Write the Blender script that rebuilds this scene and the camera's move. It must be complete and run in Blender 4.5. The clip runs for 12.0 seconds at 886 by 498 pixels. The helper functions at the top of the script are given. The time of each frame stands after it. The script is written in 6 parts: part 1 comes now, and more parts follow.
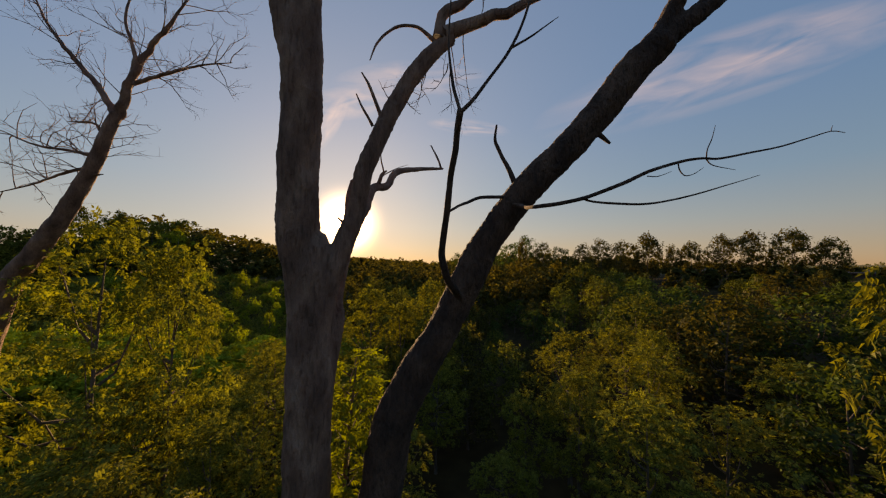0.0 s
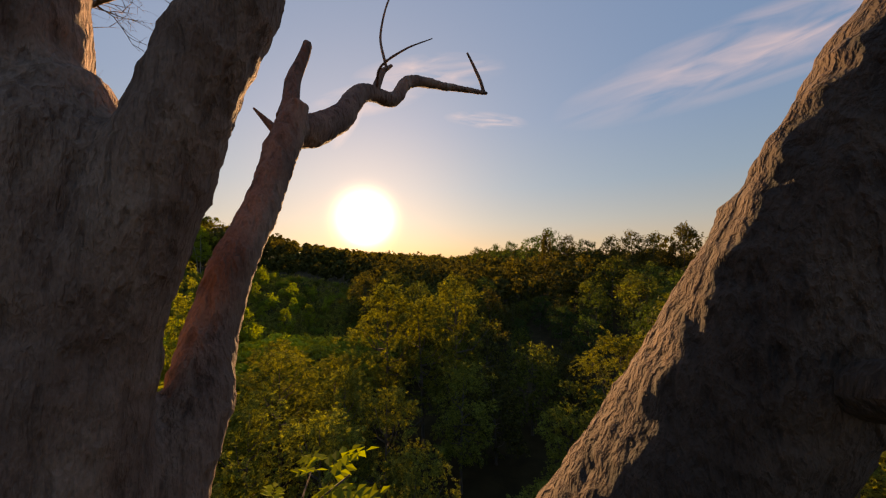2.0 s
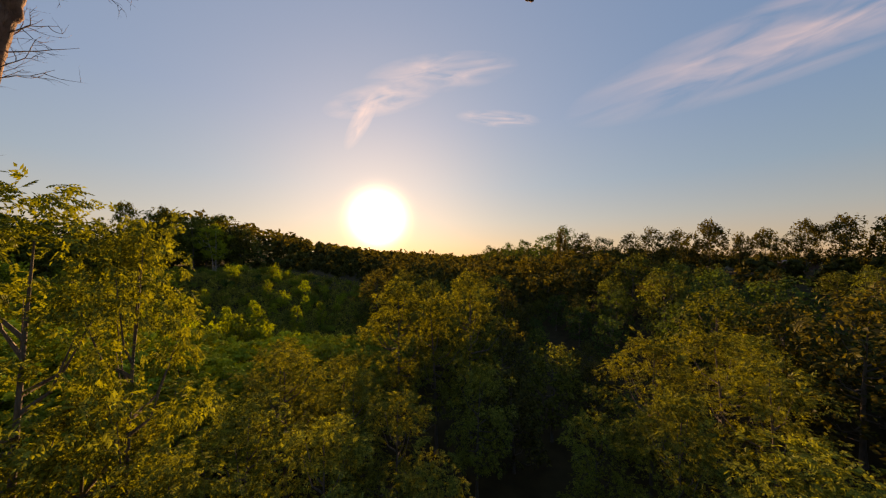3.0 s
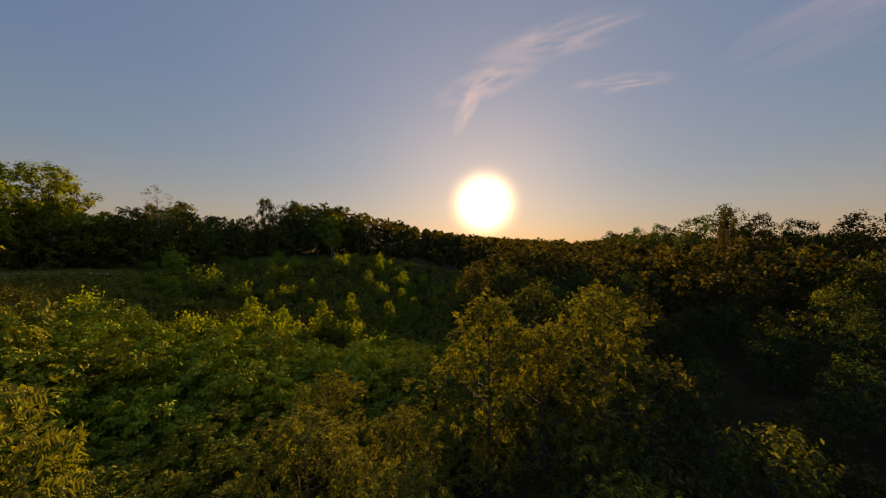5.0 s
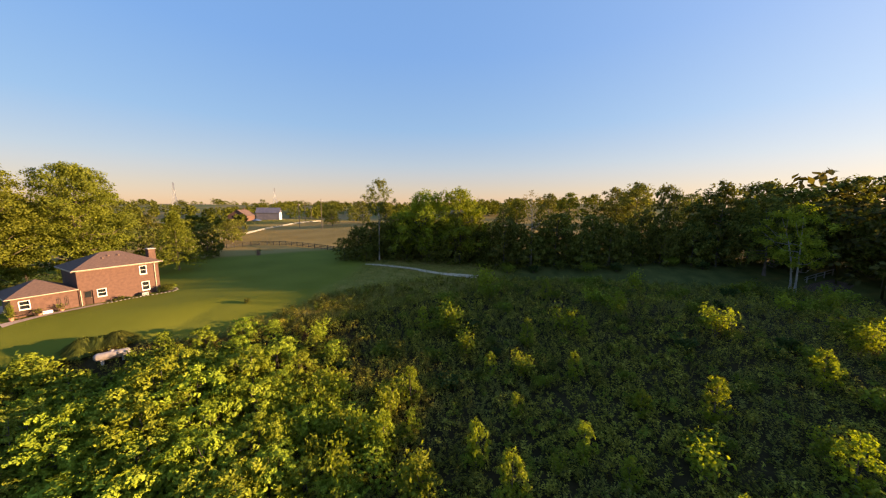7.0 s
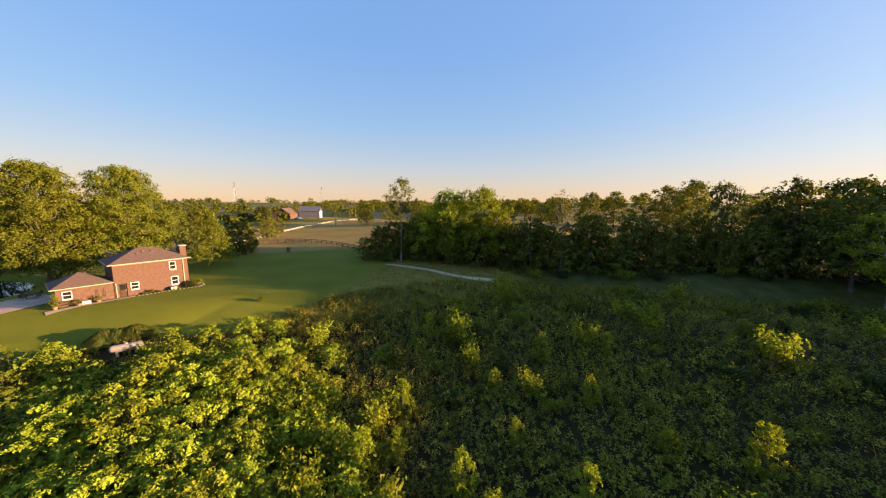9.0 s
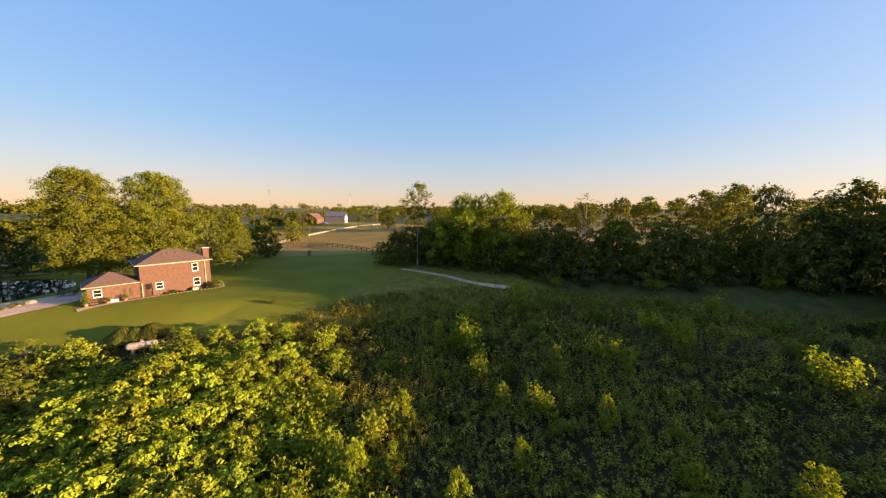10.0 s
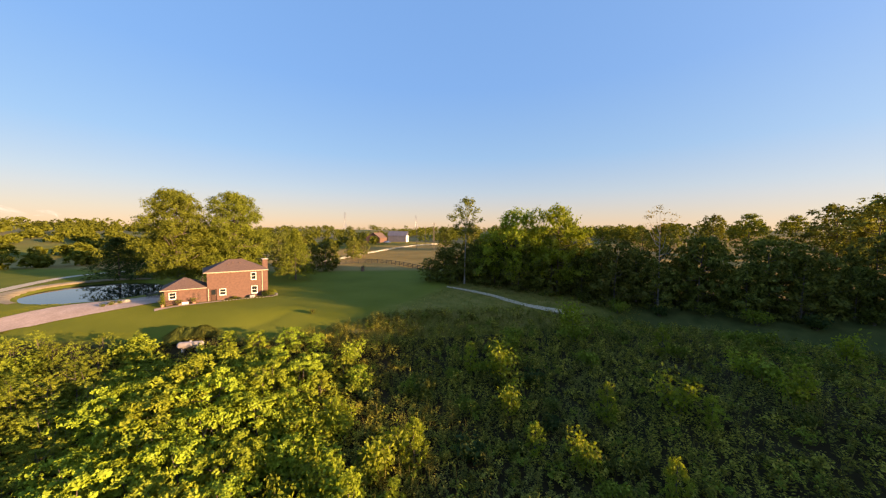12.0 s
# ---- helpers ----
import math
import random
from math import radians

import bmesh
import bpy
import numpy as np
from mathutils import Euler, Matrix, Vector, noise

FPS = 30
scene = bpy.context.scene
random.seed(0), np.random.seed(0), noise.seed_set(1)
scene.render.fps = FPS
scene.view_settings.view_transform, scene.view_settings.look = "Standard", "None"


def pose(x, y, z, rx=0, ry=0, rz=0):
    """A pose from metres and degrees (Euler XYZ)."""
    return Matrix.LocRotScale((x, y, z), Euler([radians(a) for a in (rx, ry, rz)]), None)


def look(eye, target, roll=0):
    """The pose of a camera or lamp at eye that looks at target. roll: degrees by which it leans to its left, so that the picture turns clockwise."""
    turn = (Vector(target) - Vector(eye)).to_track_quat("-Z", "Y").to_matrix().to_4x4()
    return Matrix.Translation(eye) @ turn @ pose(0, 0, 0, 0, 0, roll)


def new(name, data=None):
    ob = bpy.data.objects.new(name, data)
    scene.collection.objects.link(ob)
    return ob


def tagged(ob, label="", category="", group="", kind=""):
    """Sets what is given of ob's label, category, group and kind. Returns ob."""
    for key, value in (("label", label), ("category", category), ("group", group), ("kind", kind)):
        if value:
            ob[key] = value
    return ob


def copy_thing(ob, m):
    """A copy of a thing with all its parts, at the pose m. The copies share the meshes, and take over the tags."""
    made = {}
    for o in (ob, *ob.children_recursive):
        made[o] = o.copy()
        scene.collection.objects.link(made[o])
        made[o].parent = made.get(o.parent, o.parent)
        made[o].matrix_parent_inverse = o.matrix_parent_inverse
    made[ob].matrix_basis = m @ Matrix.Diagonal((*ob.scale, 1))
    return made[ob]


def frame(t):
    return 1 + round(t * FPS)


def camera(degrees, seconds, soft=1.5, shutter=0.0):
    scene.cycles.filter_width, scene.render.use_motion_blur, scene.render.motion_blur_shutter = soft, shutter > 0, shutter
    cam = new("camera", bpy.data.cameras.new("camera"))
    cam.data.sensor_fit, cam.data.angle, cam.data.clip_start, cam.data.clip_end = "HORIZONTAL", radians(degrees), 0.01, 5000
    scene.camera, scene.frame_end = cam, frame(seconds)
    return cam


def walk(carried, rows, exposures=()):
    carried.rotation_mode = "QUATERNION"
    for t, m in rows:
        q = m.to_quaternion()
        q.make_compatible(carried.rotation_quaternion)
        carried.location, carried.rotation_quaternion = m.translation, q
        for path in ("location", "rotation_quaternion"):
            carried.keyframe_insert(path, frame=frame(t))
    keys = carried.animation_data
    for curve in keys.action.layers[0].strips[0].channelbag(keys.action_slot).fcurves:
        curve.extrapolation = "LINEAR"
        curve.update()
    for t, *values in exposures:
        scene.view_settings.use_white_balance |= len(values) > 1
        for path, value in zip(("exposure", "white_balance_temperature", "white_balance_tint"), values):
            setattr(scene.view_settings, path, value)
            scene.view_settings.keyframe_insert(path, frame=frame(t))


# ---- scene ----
cam = camera(109.3, 12.0, soft=1.2)
PATH = [
    (0, (-0.267, 2.386, 3.616), (-0.252, 4.383, 3.722), 0.2),
    (0.5, (-0.342, 3.141, 3.537), (-0.353, 5.139, 3.636), 0.2),
    (1, (-0.434, 3.919, 3.5), (-0.473, 5.917, 3.591), 0.1),
    (1.5, (-0.541, 4.709, 3.459), (-0.61, 6.706, 3.543), 0.2),
    (2, (-0.683, 5.582, 3.466), (-0.783, 7.579, 3.538), -0.1),
    (2.5, (-0.828, 6.265, 3.308), (-0.959, 8.26, 3.377), -0.1),
    (4.5, (-1.164, 8.715, 3.048), (-1.447, 10.695, 3.076), -0.0),
    (4.8, (-1.23, 9.936, 3.198), (-1.605, 11.901, 3.204), -0.1),
    (4.9, (-2.216, 12.362, 3.82), (-2.781, 14.28, 3.817), 0.2),
    (5, (-2.063, 15.801, 4.364), (-2.882, 17.625, 4.335), 0.2),
    (5.1, (-1.422, 19.551, 4.918), (-2.556, 21.198, 4.9), 0.2),
    (5.2, (-0.877, 23.33, 5.571), (-2.289, 24.746, 5.564), 0.2),
    (5.3, (-0.686, 27.134, 6.374), (-2.297, 28.319, 6.341), 0.2),
    (5.4, (-0.975, 30.895, 7.331), (-2.779, 31.756, 7.26), 0.2),
    (5.5, (-1.775, 34.546, 8.415), (-3.676, 35.164, 8.339), 0.2),
    (5.6, (-3.049, 38.034, 9.582), (-5.014, 38.402, 9.513), 0.2),
    (5.7, (-4.719, 41.341, 10.78), (-6.714, 41.457, 10.692), 0.2),
    (5.8, (-6.689, 44.49, 11.948), (-8.681, 44.352, 11.843), 0.2),
    (5.9, (-8.78, 47.488, 12.966), (-10.754, 47.219, 12.795), 0.2),
    (6, (-10.413, 50.159, 13.48), (-12.358, 49.761, 13.243), 0.1),
    (6.5, (-11.327, 51.272, 13.583), (-13.259, 50.822, 13.326), 0.2),
    (7, (-12.162, 52.139, 13.743), (-14.081, 51.644, 13.468), 0.2),
    (9, (-15.967, 55.186, 13.976), (-17.805, 54.451, 13.693), 0.4),
    (9.5, (-17.02, 55.861, 13.874), (-18.829, 55.051, 13.605), 0.4),
    (10, (-18.004, 56.409, 13.725), (-19.781, 55.525, 13.477), 0.5),
    (10.5, (-19.051, 57.017, 13.62), (-20.79, 56.057, 13.391), 0.5),
    (11, (-20.002, 57.428, 13.39), (-21.705, 56.398, 13.189), 0.6),
    (11.5, (-20.956, 57.718, 13.084), (-22.619, 56.619, 12.909), 0.6),
    (12, (-22.452, 58.006, 12.413), (-24.022, 56.772, 12.299), 0.6),
]
EXPOSURES = [(0, 0.97, 9500, 25), (0.5, 1.15, 10200, 29), (2.5, 1.27, 10300, 29), (4.5, 1.0, 10000, 29), (5.0, 0.76, 9900, 31), (5.5, 1.05, 8700, 30), (6.0, 1.78, 7950, 27),
             (6.5, 1.9, 7950, 26.5), (10.5, 2.0, 8050, 26.5), (12, 2.0, 8000, 26.5)]
walk(cam, [(t, look(eye, target, roll)) for t, eye, target, roll in PATH], EXPOSURES)
# ---- world and sun: a low evening sun over the end of the valley ----
SKY_STRENGTH, SKY_TINT, CLOUD = 0.12, (1.03, 0.98, 1.08), (4.4, 3.5, 3.2)
SUN_AZ, SUN_EL = 16.8, 7.3      # degrees from +y towards -x, degrees above the horizon
SUN_DIR = Vector((-math.sin(radians(SUN_AZ)) * math.cos(radians(SUN_EL)),
                  math.cos(radians(SUN_AZ)) * math.cos(radians(SUN_EL)), math.sin(radians(SUN_EL))))


# ---- node helpers ----
def mat(name):
    m = bpy.data.materials.new(name)
    m.use_nodes = True
    nt = m.node_tree
    b = nt.nodes["Principled BSDF"]
    return m, nt, b


def node(nt, kind, **inputs):
    n = nt.nodes.new(kind)
    for k, v in inputs.items():
        n.inputs[k].default_value = v
    return n


def ramp(nt, fac, stops):
    r = nt.nodes.new("ShaderNodeValToRGB")
    el = r.color_ramp.elements
    while len(el) < len(stops):
        el.new(0.5)
    for e, (p, c) in zip(el, stops):
        e.position, e.color = p, (*c, 1)
    nt.links.new(fac, r.inputs[0])
    return r.outputs[0]


def mix(nt, fac, a, b, mode="MIX"):
    m = nt.nodes.new("ShaderNodeMix")
    m.data_type, m.blend_type = "RGBA", mode
    for sock, v in ((m.inputs[0], fac), (m.inputs[6], a), (m.inputs[7], b)):
        if hasattr(v, "is_linked"):
            nt.links.new(v, sock)
        elif isinstance(v, tuple):
            sock.default_value = (*v, 1)
        else:
            sock.default_value = v
    return m.outputs[2]


def build_world():
    world = bpy.data.worlds.new("evening_sky")
    scene.world = world
    world.use_nodes = True
    nt = world.node_tree
    nt.nodes.clear()
    link = nt.links.new
    sky = nt.nodes.new("ShaderNodeTexSky")
    sky.sky_type, sky.sun_disc = "NISHITA", False
    sky.sun_elevation, sky.sun_rotation = radians(SUN_EL), radians(-SUN_AZ)
    sky.altitude, sky.air_density, sky.dust_density, sky.ozone_density = 300, 1.0, 0.12, 2.4
    # thin cirrus, laid on the plane through which the sun's side of the sky is seen
    tc = nt.nodes.new("ShaderNodeTexCoord")
    sep = nt.nodes.new("ShaderNodeSeparateXYZ")
    link(tc.outputs["Generated"], sep.inputs[0])

    def calc(op, a, b=None):
        n = nt.nodes.new("ShaderNodeMath")
        n.operation, n.use_clamp = op, False
        for sock, v in zip(n.inputs, (a, b)):
            if v is None:
                continue
            if hasattr(v, "is_linked"):
                link(v, sock)
            else:
                sock.default_value = v
        return n.outputs[0]

    north = calc("MAXIMUM", sep.outputs[1], 0.05)
    comb = nt.nodes.new("ShaderNodeCombineXYZ")
    link(calc("DIVIDE", sep.outputs[0], north), comb.inputs[0])
    link(calc("DIVIDE", sep.outputs[2], north), comb.inputs[1])

    def wisp(centre, turn, length, width, scale, seed, low):
        mp = nt.nodes.new("ShaderNodeMapping")
        mp.vector_type = "TEXTURE"
        mp.inputs["Location"].default_value = (*centre, 0)
        mp.inputs["Rotation"].default_value = (0, 0, radians(turn))
        mp.inputs["Scale"].default_value = (length, width, 1)
        link(comb.outputs[0], mp.inputs[0])
        ball = nt.nodes.new("ShaderNodeTexGradient")
        ball.gradient_type = "SPHERICAL"
        link(mp.outputs[0], ball.inputs[0])
        grain = nt.nodes.new("ShaderNodeTexNoise")
        grain.inputs["Scale"].default_value, grain.inputs["Detail"].default_value = scale, 6
        grain.inputs["Distortion"].default_value = 0.7
        shift = nt.nodes.new("ShaderNodeVectorMath")
        shift.inputs[1].default_value = (seed, seed * 0.7, 0)
        link(mp.outputs[0], shift.inputs[0])
        link(shift.outputs[0], grain.inputs["Vector"])
        rise = node(nt, "ShaderNodeMapRange")
        rise.inputs[1].default_value, rise.inputs[2].default_value = low - 0.05, low + 0.42
        link(grain.outputs[0], rise.inputs[0])
        return calc("MULTIPLY", calc("POWER", ball.outputs[0], 0.8), rise.outputs[0])

    cover = wisp((1.0, 0.68), 19, 0.75, 0.13, 2.2, 3.1, 0.36)
    for spec in (((-0.36, 0.46), 62, 0.11, 0.035, 1.2, 1.3, 0.25), ((-0.30, 0.53), 8, 0.20, 0.06, 1.8, 5.2, 0.36),
                 ((-0.10, 0.61), 3, 0.26, 0.07, 1.8, 7.7, 0.4), ((0.09, 0.45), -6, 0.14, 0.03, 1.6, 9.1, 0.42)):
        cover = calc("ADD", cover, wisp(*spec))
    cover = calc("MULTIPLY", calc("MINIMUM", cover, 1.0), 0.42)
    soft = node(nt, "ShaderNodeGamma", Gamma=0.66)
    link(sky.outputs[0], soft.inputs[0])
    rich = node(nt, "ShaderNodeHueSaturation", Saturation=1.45)
    link(soft.outputs[0], rich.inputs["Color"])
    tint = mix(nt, 1.0, rich.outputs[0], SKY_TINT, "MULTIPLY")
    # clear evening air: even blue above, paling to warm haze low over the horizon
    air = ramp(nt, calc("ABSOLUTE", sep.outputs[2]), [(0.0, (1.30, 1.04, 0.86)), (0.05, (1.16, 1.16, 1.10)), (0.12, (0.86, 1.26, 1.60)), (0.22, (0.53, 1.18, 1.98)),
                                                      (0.40, (0.36, 1.01, 2.16)), (1.0, (0.28, 0.86, 2.10))])
    tint = mix(nt, 0.72, tint, air)
    both = mix(nt, cover, tint, CLOUD)
    # the lens glare of the low sun, added to the sky as a bright ring
    toward = nt.nodes.new("ShaderNodeVectorMath")
    toward.operation = "DOT_PRODUCT"
    link(tc.outputs["Generated"], toward.inputs[0])
    toward.inputs[1].default_value = SUN_DIR
    off = calc("SUBTRACT", 1.0, toward.outputs["Value"])
    ring = calc("ADD", calc("MULTIPLY", calc("EXPONENT", calc("MULTIPLY", off, -800.0)), 70.0), calc("MULTIPLY", calc("EXPONENT", calc("MULTIPLY", off, -22.0)), 0.9))
    glow = nt.nodes.new("ShaderNodeVectorMath")
    glow.operation = "SCALE"
    glow.inputs[0].default_value = (1.0, 0.76, 0.45)
    link(ring, glow.inputs["Scale"])
    both = mix(nt, 1.0, both, glow.outputs[0], "ADD")
    # the whole western sky is paler than the eastern
    pale = nt.nodes.new("ShaderNodeVectorMath")
    pale.operation = "SCALE"
    pale.inputs[0].default_value = (1.0, 0.95, 0.72)
    link(calc("MULTIPLY", calc("EXPONENT", calc("MULTIPLY", off, -3.8)), 0.72), pale.inputs["Scale"])
    both = mix(nt, 1.0, both, pale.outputs[0], "ADD")
    bg = nt.nodes.new("ShaderNodeBackground")
    bg.inputs["Strength"].default_value = SKY_STRENGTH
    out = nt.nodes.new("ShaderNodeOutputWorld")
    link(both, bg.inputs[0])
    link(bg.outputs[0], out.inputs[0])


build_world()
lamp = bpy.data.lights.new("sun", "SUN")
lamp.energy, lamp.angle, lamp.color = 4.3, radians(0.6), (1.0, 0.77, 0.44)
sun_ob = new("sun", lamp)
sun_ob.matrix_world = look(SUN_DIR * 100, (0, 0, 0))



# ---- materials ----
def noise_tex(nt, scale, detail=4.0, coords="Object", stretch=None):
    tc = nt.nodes.new("ShaderNodeTexCoord")
    n = node(nt, "ShaderNodeTexNoise", Scale=scale, Detail=detail)
    src = tc.outputs[coords]
    if stretch:
        mp = nt.nodes.new("ShaderNodeMapping")
        mp.inputs["Scale"].default_value = stretch
        nt.links.new(src, mp.inputs[0])
        src = mp.outputs[0]
    nt.links.new(src, n.inputs["Vector"])
    return n.outputs[0]


def bump(nt, b, height, strength, distance):
    bp = node(nt, "ShaderNodeBump", Strength=strength, Distance=distance)
    nt.links.new(height, bp.inputs["Height"])
    nt.links.new(bp.outputs[0], b.inputs["Normal"])


def surface(name, stops, scale, rough=0.8, bump_scale=None, bump_strength=0.3, bump_dist=0.02, metallic=0.0, stretch=None):
    m, nt, b = mat(name)
    col = ramp(nt, noise_tex(nt, scale, 6, stretch=stretch), stops)
    fine = noise_tex(nt, scale * 9, 3, stretch=stretch)
    nt.links.new(mix(nt, 0.35, col, fine, "OVERLAY"), b.inputs["Base Color"])
    b.inputs["Roughness"].default_value, b.inputs["Metallic"].default_value = rough, metallic
    if bump_scale:
        bump(nt, b, noise_tex(nt, bump_scale, 5, stretch=stretch), bump_strength, bump_dist)
    return m


def leaf_material(name, dark, light, glow, through_amount=0.45):
    """Leaves that let the low sun through; colour varies leaf by leaf and plant by plant."""
    m = bpy.data.materials.new(name)
    m.use_nodes = True
    nt = m.node_tree
    nt.nodes.clear()
    geo = nt.nodes.new("ShaderNodeNewGeometry")
    info = nt.nodes.new("ShaderNodeObjectInfo")
    leafwise = ramp(nt, geo.outputs["Random Per Island"], [(0.0, dark), (0.75, light), (1.0, tuple(min(1, c * 1.25) for c in light))])
    hsv = nt.nodes.new("ShaderNodeHueSaturation")
    shift = node(nt, "ShaderNodeMapRange")
    shift.inputs[3].default_value, shift.inputs[4].default_value = 0.492, 0.508
    nt.links.new(info.outputs["Random"], shift.inputs[0])
    nt.links.new(shift.outputs[0], hsv.inputs["Hue"])
    val = node(nt, "ShaderNodeMapRange")
    val.inputs[3].default_value, val.inputs[4].default_value = 0.8, 1.2
    nt.links.new(info.outputs["Random"], val.inputs[0])
    nt.links.new(val.outputs[0], hsv.inputs["Value"])
    nt.links.new(leafwise, hsv.inputs["Color"])
    diff = nt.nodes.new("ShaderNodeBsdfDiffuse")
    nt.links.new(hsv.outputs[0], diff.inputs[0])
    tr = nt.nodes.new("ShaderNodeBsdfTranslucent")
    nt.links.new(mix(nt, 1.0, hsv.outputs[0], glow, "MULTIPLY"), tr.inputs[0])
    ms = node(nt, "ShaderNodeMixShader", Fac=through_amount)
    nt.links.new(diff.outputs[0], ms.inputs[1])
    nt.links.new(tr.outputs[0], ms.inputs[2])
    gl = node(nt, "ShaderNodeBsdfGlossy", Roughness=0.5)
    gl.inputs[0].default_value = (0.9, 0.9, 0.9, 1)
    ms2 = node(nt, "ShaderNodeMixShader", Fac=0.006)
    nt.links.new(ms.outputs[0], ms2.inputs[1])
    nt.links.new(gl.outputs[0], ms2.inputs[2])
    out = nt.nodes.new("ShaderNodeOutputMaterial")
    nt.links.new(ms2.outputs[0], out.inputs[0])
    return m


LEAF = leaf_material("leaf_green", (0.050, 0.058, 0.013), (0.133, 0.145, 0.026), (1.6, 1.55, 0.8), 0.3)
LEAF_HEDGE = leaf_material("leaf_hedgerow", (0.064, 0.066, 0.014), (0.170, 0.172, 0.031), (1.5, 1.45, 0.8), 0.28)
LEAF_YELLOW = leaf_material("leaf_yellow_green", (0.084, 0.100, 0.011), (0.158, 0.172, 0.022), (1.5, 1.45, 0.75), 0.28)
LEAF_BRIGHT = leaf_material("leaf_fresh_green", (0.164, 0.214, 0.018), (0.218, 0.272, 0.025), (1.05, 1.05, 0.6), 0.06)
LEAF_OLIVE = leaf_material("leaf_golden_green", (0.174, 0.204, 0.018), (0.230, 0.264, 0.026), (1.05, 1.0, 0.6), 0.06)
# bright, see-through leaf copy that puts sunlight into the foliage colour
LEAF_GLOW = leaf_material("leaf_sunlit_yellow_green", (0.150, 0.178, 0.017), (0.232, 0.266, 0.026), (1.4, 1.45, 0.6), 0.4)
LEAF_MOSS = leaf_material("leaf_mid_green", (0.109, 0.144, 0.014), (0.163, 0.193, 0.020), (1.2, 1.15, 0.6), 0.1)
LEAF_SHADE = leaf_material("leaf_shade_tree", (0.089, 0.106, 0.012), (0.142, 0.155, 0.020), (1.5, 1.4, 0.7), 0.3)
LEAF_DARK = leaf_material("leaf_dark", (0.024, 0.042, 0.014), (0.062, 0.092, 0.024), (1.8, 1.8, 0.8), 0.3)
LEAF_GOLD = leaf_material("leaf_olive_gold", (0.059, 0.066, 0.013), (0.176, 0.182, 0.029), (1.8, 1.7, 0.8), 0.31)
# darker copy of the sapling leaf, for those viewed against the sun
LEAF_VALLEY = leaf_material("leaf_valley_backlit", (0.124, 0.148, 0.015), (0.206, 0.234, 0.025), (1.2, 1.1, 0.7), 0.08)
# brown-olive leaf darkened to carry the shade of woods against the sun
LEAF_BACKLIT = leaf_material("leaf_backlit_olive", (0.030, 0.030, 0.010), (0.092, 0.086, 0.021), (1.9, 1.65, 0.7), 0.3)
WEED = leaf_material("weed_leaf", (0.105, 0.100, 0.014), (0.365, 0.322, 0.044), (1.5, 1.4, 0.8), 0.22)
WEED_DARK = leaf_material("weed_dark_leaf", (0.055, 0.054, 0.010), (0.185, 0.170, 0.026), (1.5, 1.4, 0.8), 0.22)
WEED_GOLD = leaf_material("weed_golden_leaf", (0.150, 0.150, 0.030), (0.300, 0.285, 0.055), (1.4, 1.25, 0.8), 0.24)
LAWN_BLADE = leaf_material("lawn_blade", (0.146, 0.138, 0.014), (0.168, 0.158, 0.017), (1.3, 1.2, 0.7), 0.28)
DRY_BLADE = leaf_material("dry_blade", (0.248, 0.168, 0.050), (0.312, 0.216, 0.068), (1.2, 1.1, 0.8), 0.3)
STRAW = leaf_material("grass_straw", (0.130, 0.130, 0.026), (0.260, 0.215, 0.062), (1.6, 1.4, 0.8), 0.35)


def furrowed_bark(name, stops, deep=0.02, run=0.2):
    """Rough bark: long broken ridges with finer grain over them, and lichen-pale patches."""
    m, nt, b = mat(name)
    ridge = noise_tex(nt, 26, 6, stretch=(1, 1, run))
    crest = ramp(nt, ridge, [(0.30, (0.0, 0.0, 0.0)), (0.46, (0.8, 0.8, 0.8)), (0.56, (1.0, 1.0, 1.0)), (0.72, (0.35, 0.35, 0.35))])
    grain = noise_tex(nt, 110, 5, stretch=(1, 1, 0.45))
    col = ramp(nt, noise_tex(nt, 3.5, 8, stretch=(1, 1, 0.5)), stops)
    col = mix(nt, 0.5, col, grain, "OVERLAY")
    # furrows darker than the ridges between them
    furrow_tone = ramp(nt, ridge, [(0.32, (0.55, 0.5, 0.46)), (0.5, (1.0, 1.0, 1.0))])
    nt.links.new(mix(nt, 0.7, col, furrow_tone, "MULTIPLY"), b.inputs["Base Color"])
    b.inputs["Roughness"].default_value = 0.95
    bump(nt, b, mix(nt, 0.35, crest, grain), 1.0, deep)
    return m


# tone lifted and reddened for the sun's veil over the forked trunk
DEAD_BARK = furrowed_bark("dead_bark", [(0.25, (0.095, 0.049, 0.035)), (0.48, (0.205, 0.113, 0.082)), (0.62, (0.295, 0.175, 0.127)), (0.8, (0.41, 0.275, 0.21))], 0.035)
# much darker bark copy: the leaning trunk's shade is in its colour
LEANING_BARK_SHADED = furrowed_bark("leaning_bark_shaded", [(0.25, (0.03, 0.016, 0.011)), (0.5, (0.085, 0.047, 0.033)), (0.78, (0.19, 0.115, 0.08))], 0.06, 0.34)
BARK = surface("bark", [(0.25, (0.05, 0.036, 0.026)), (0.75, (0.16, 0.12, 0.09))], 6, 0.95, 22, 1.0, 0.03, stretch=(1, 1, 0.25))
BRICK = surface("brick", [(0.3, (0.095, 0.048, 0.036)), (0.7, (0.140, 0.072, 0.053))], 3, 0.9)
SHINGLE = surface("shingle", [(0.3, (0.092, 0.052, 0.040)), (0.7, (0.155, 0.092, 0.070))], 4, 0.9, 8, 0.6, 0.03, stretch=(1, 1, 5))
CREAM = surface("cream_trim", [(0.3, (0.34, 0.28, 0.2)), (0.7, (0.44, 0.37, 0.27))], 3, 0.5)
CONCRETE = surface("concrete", [(0.3, (0.3, 0.28, 0.25)), (0.7, (0.42, 0.39, 0.35))], 5, 0.9, 40, 0.3, 0.01)
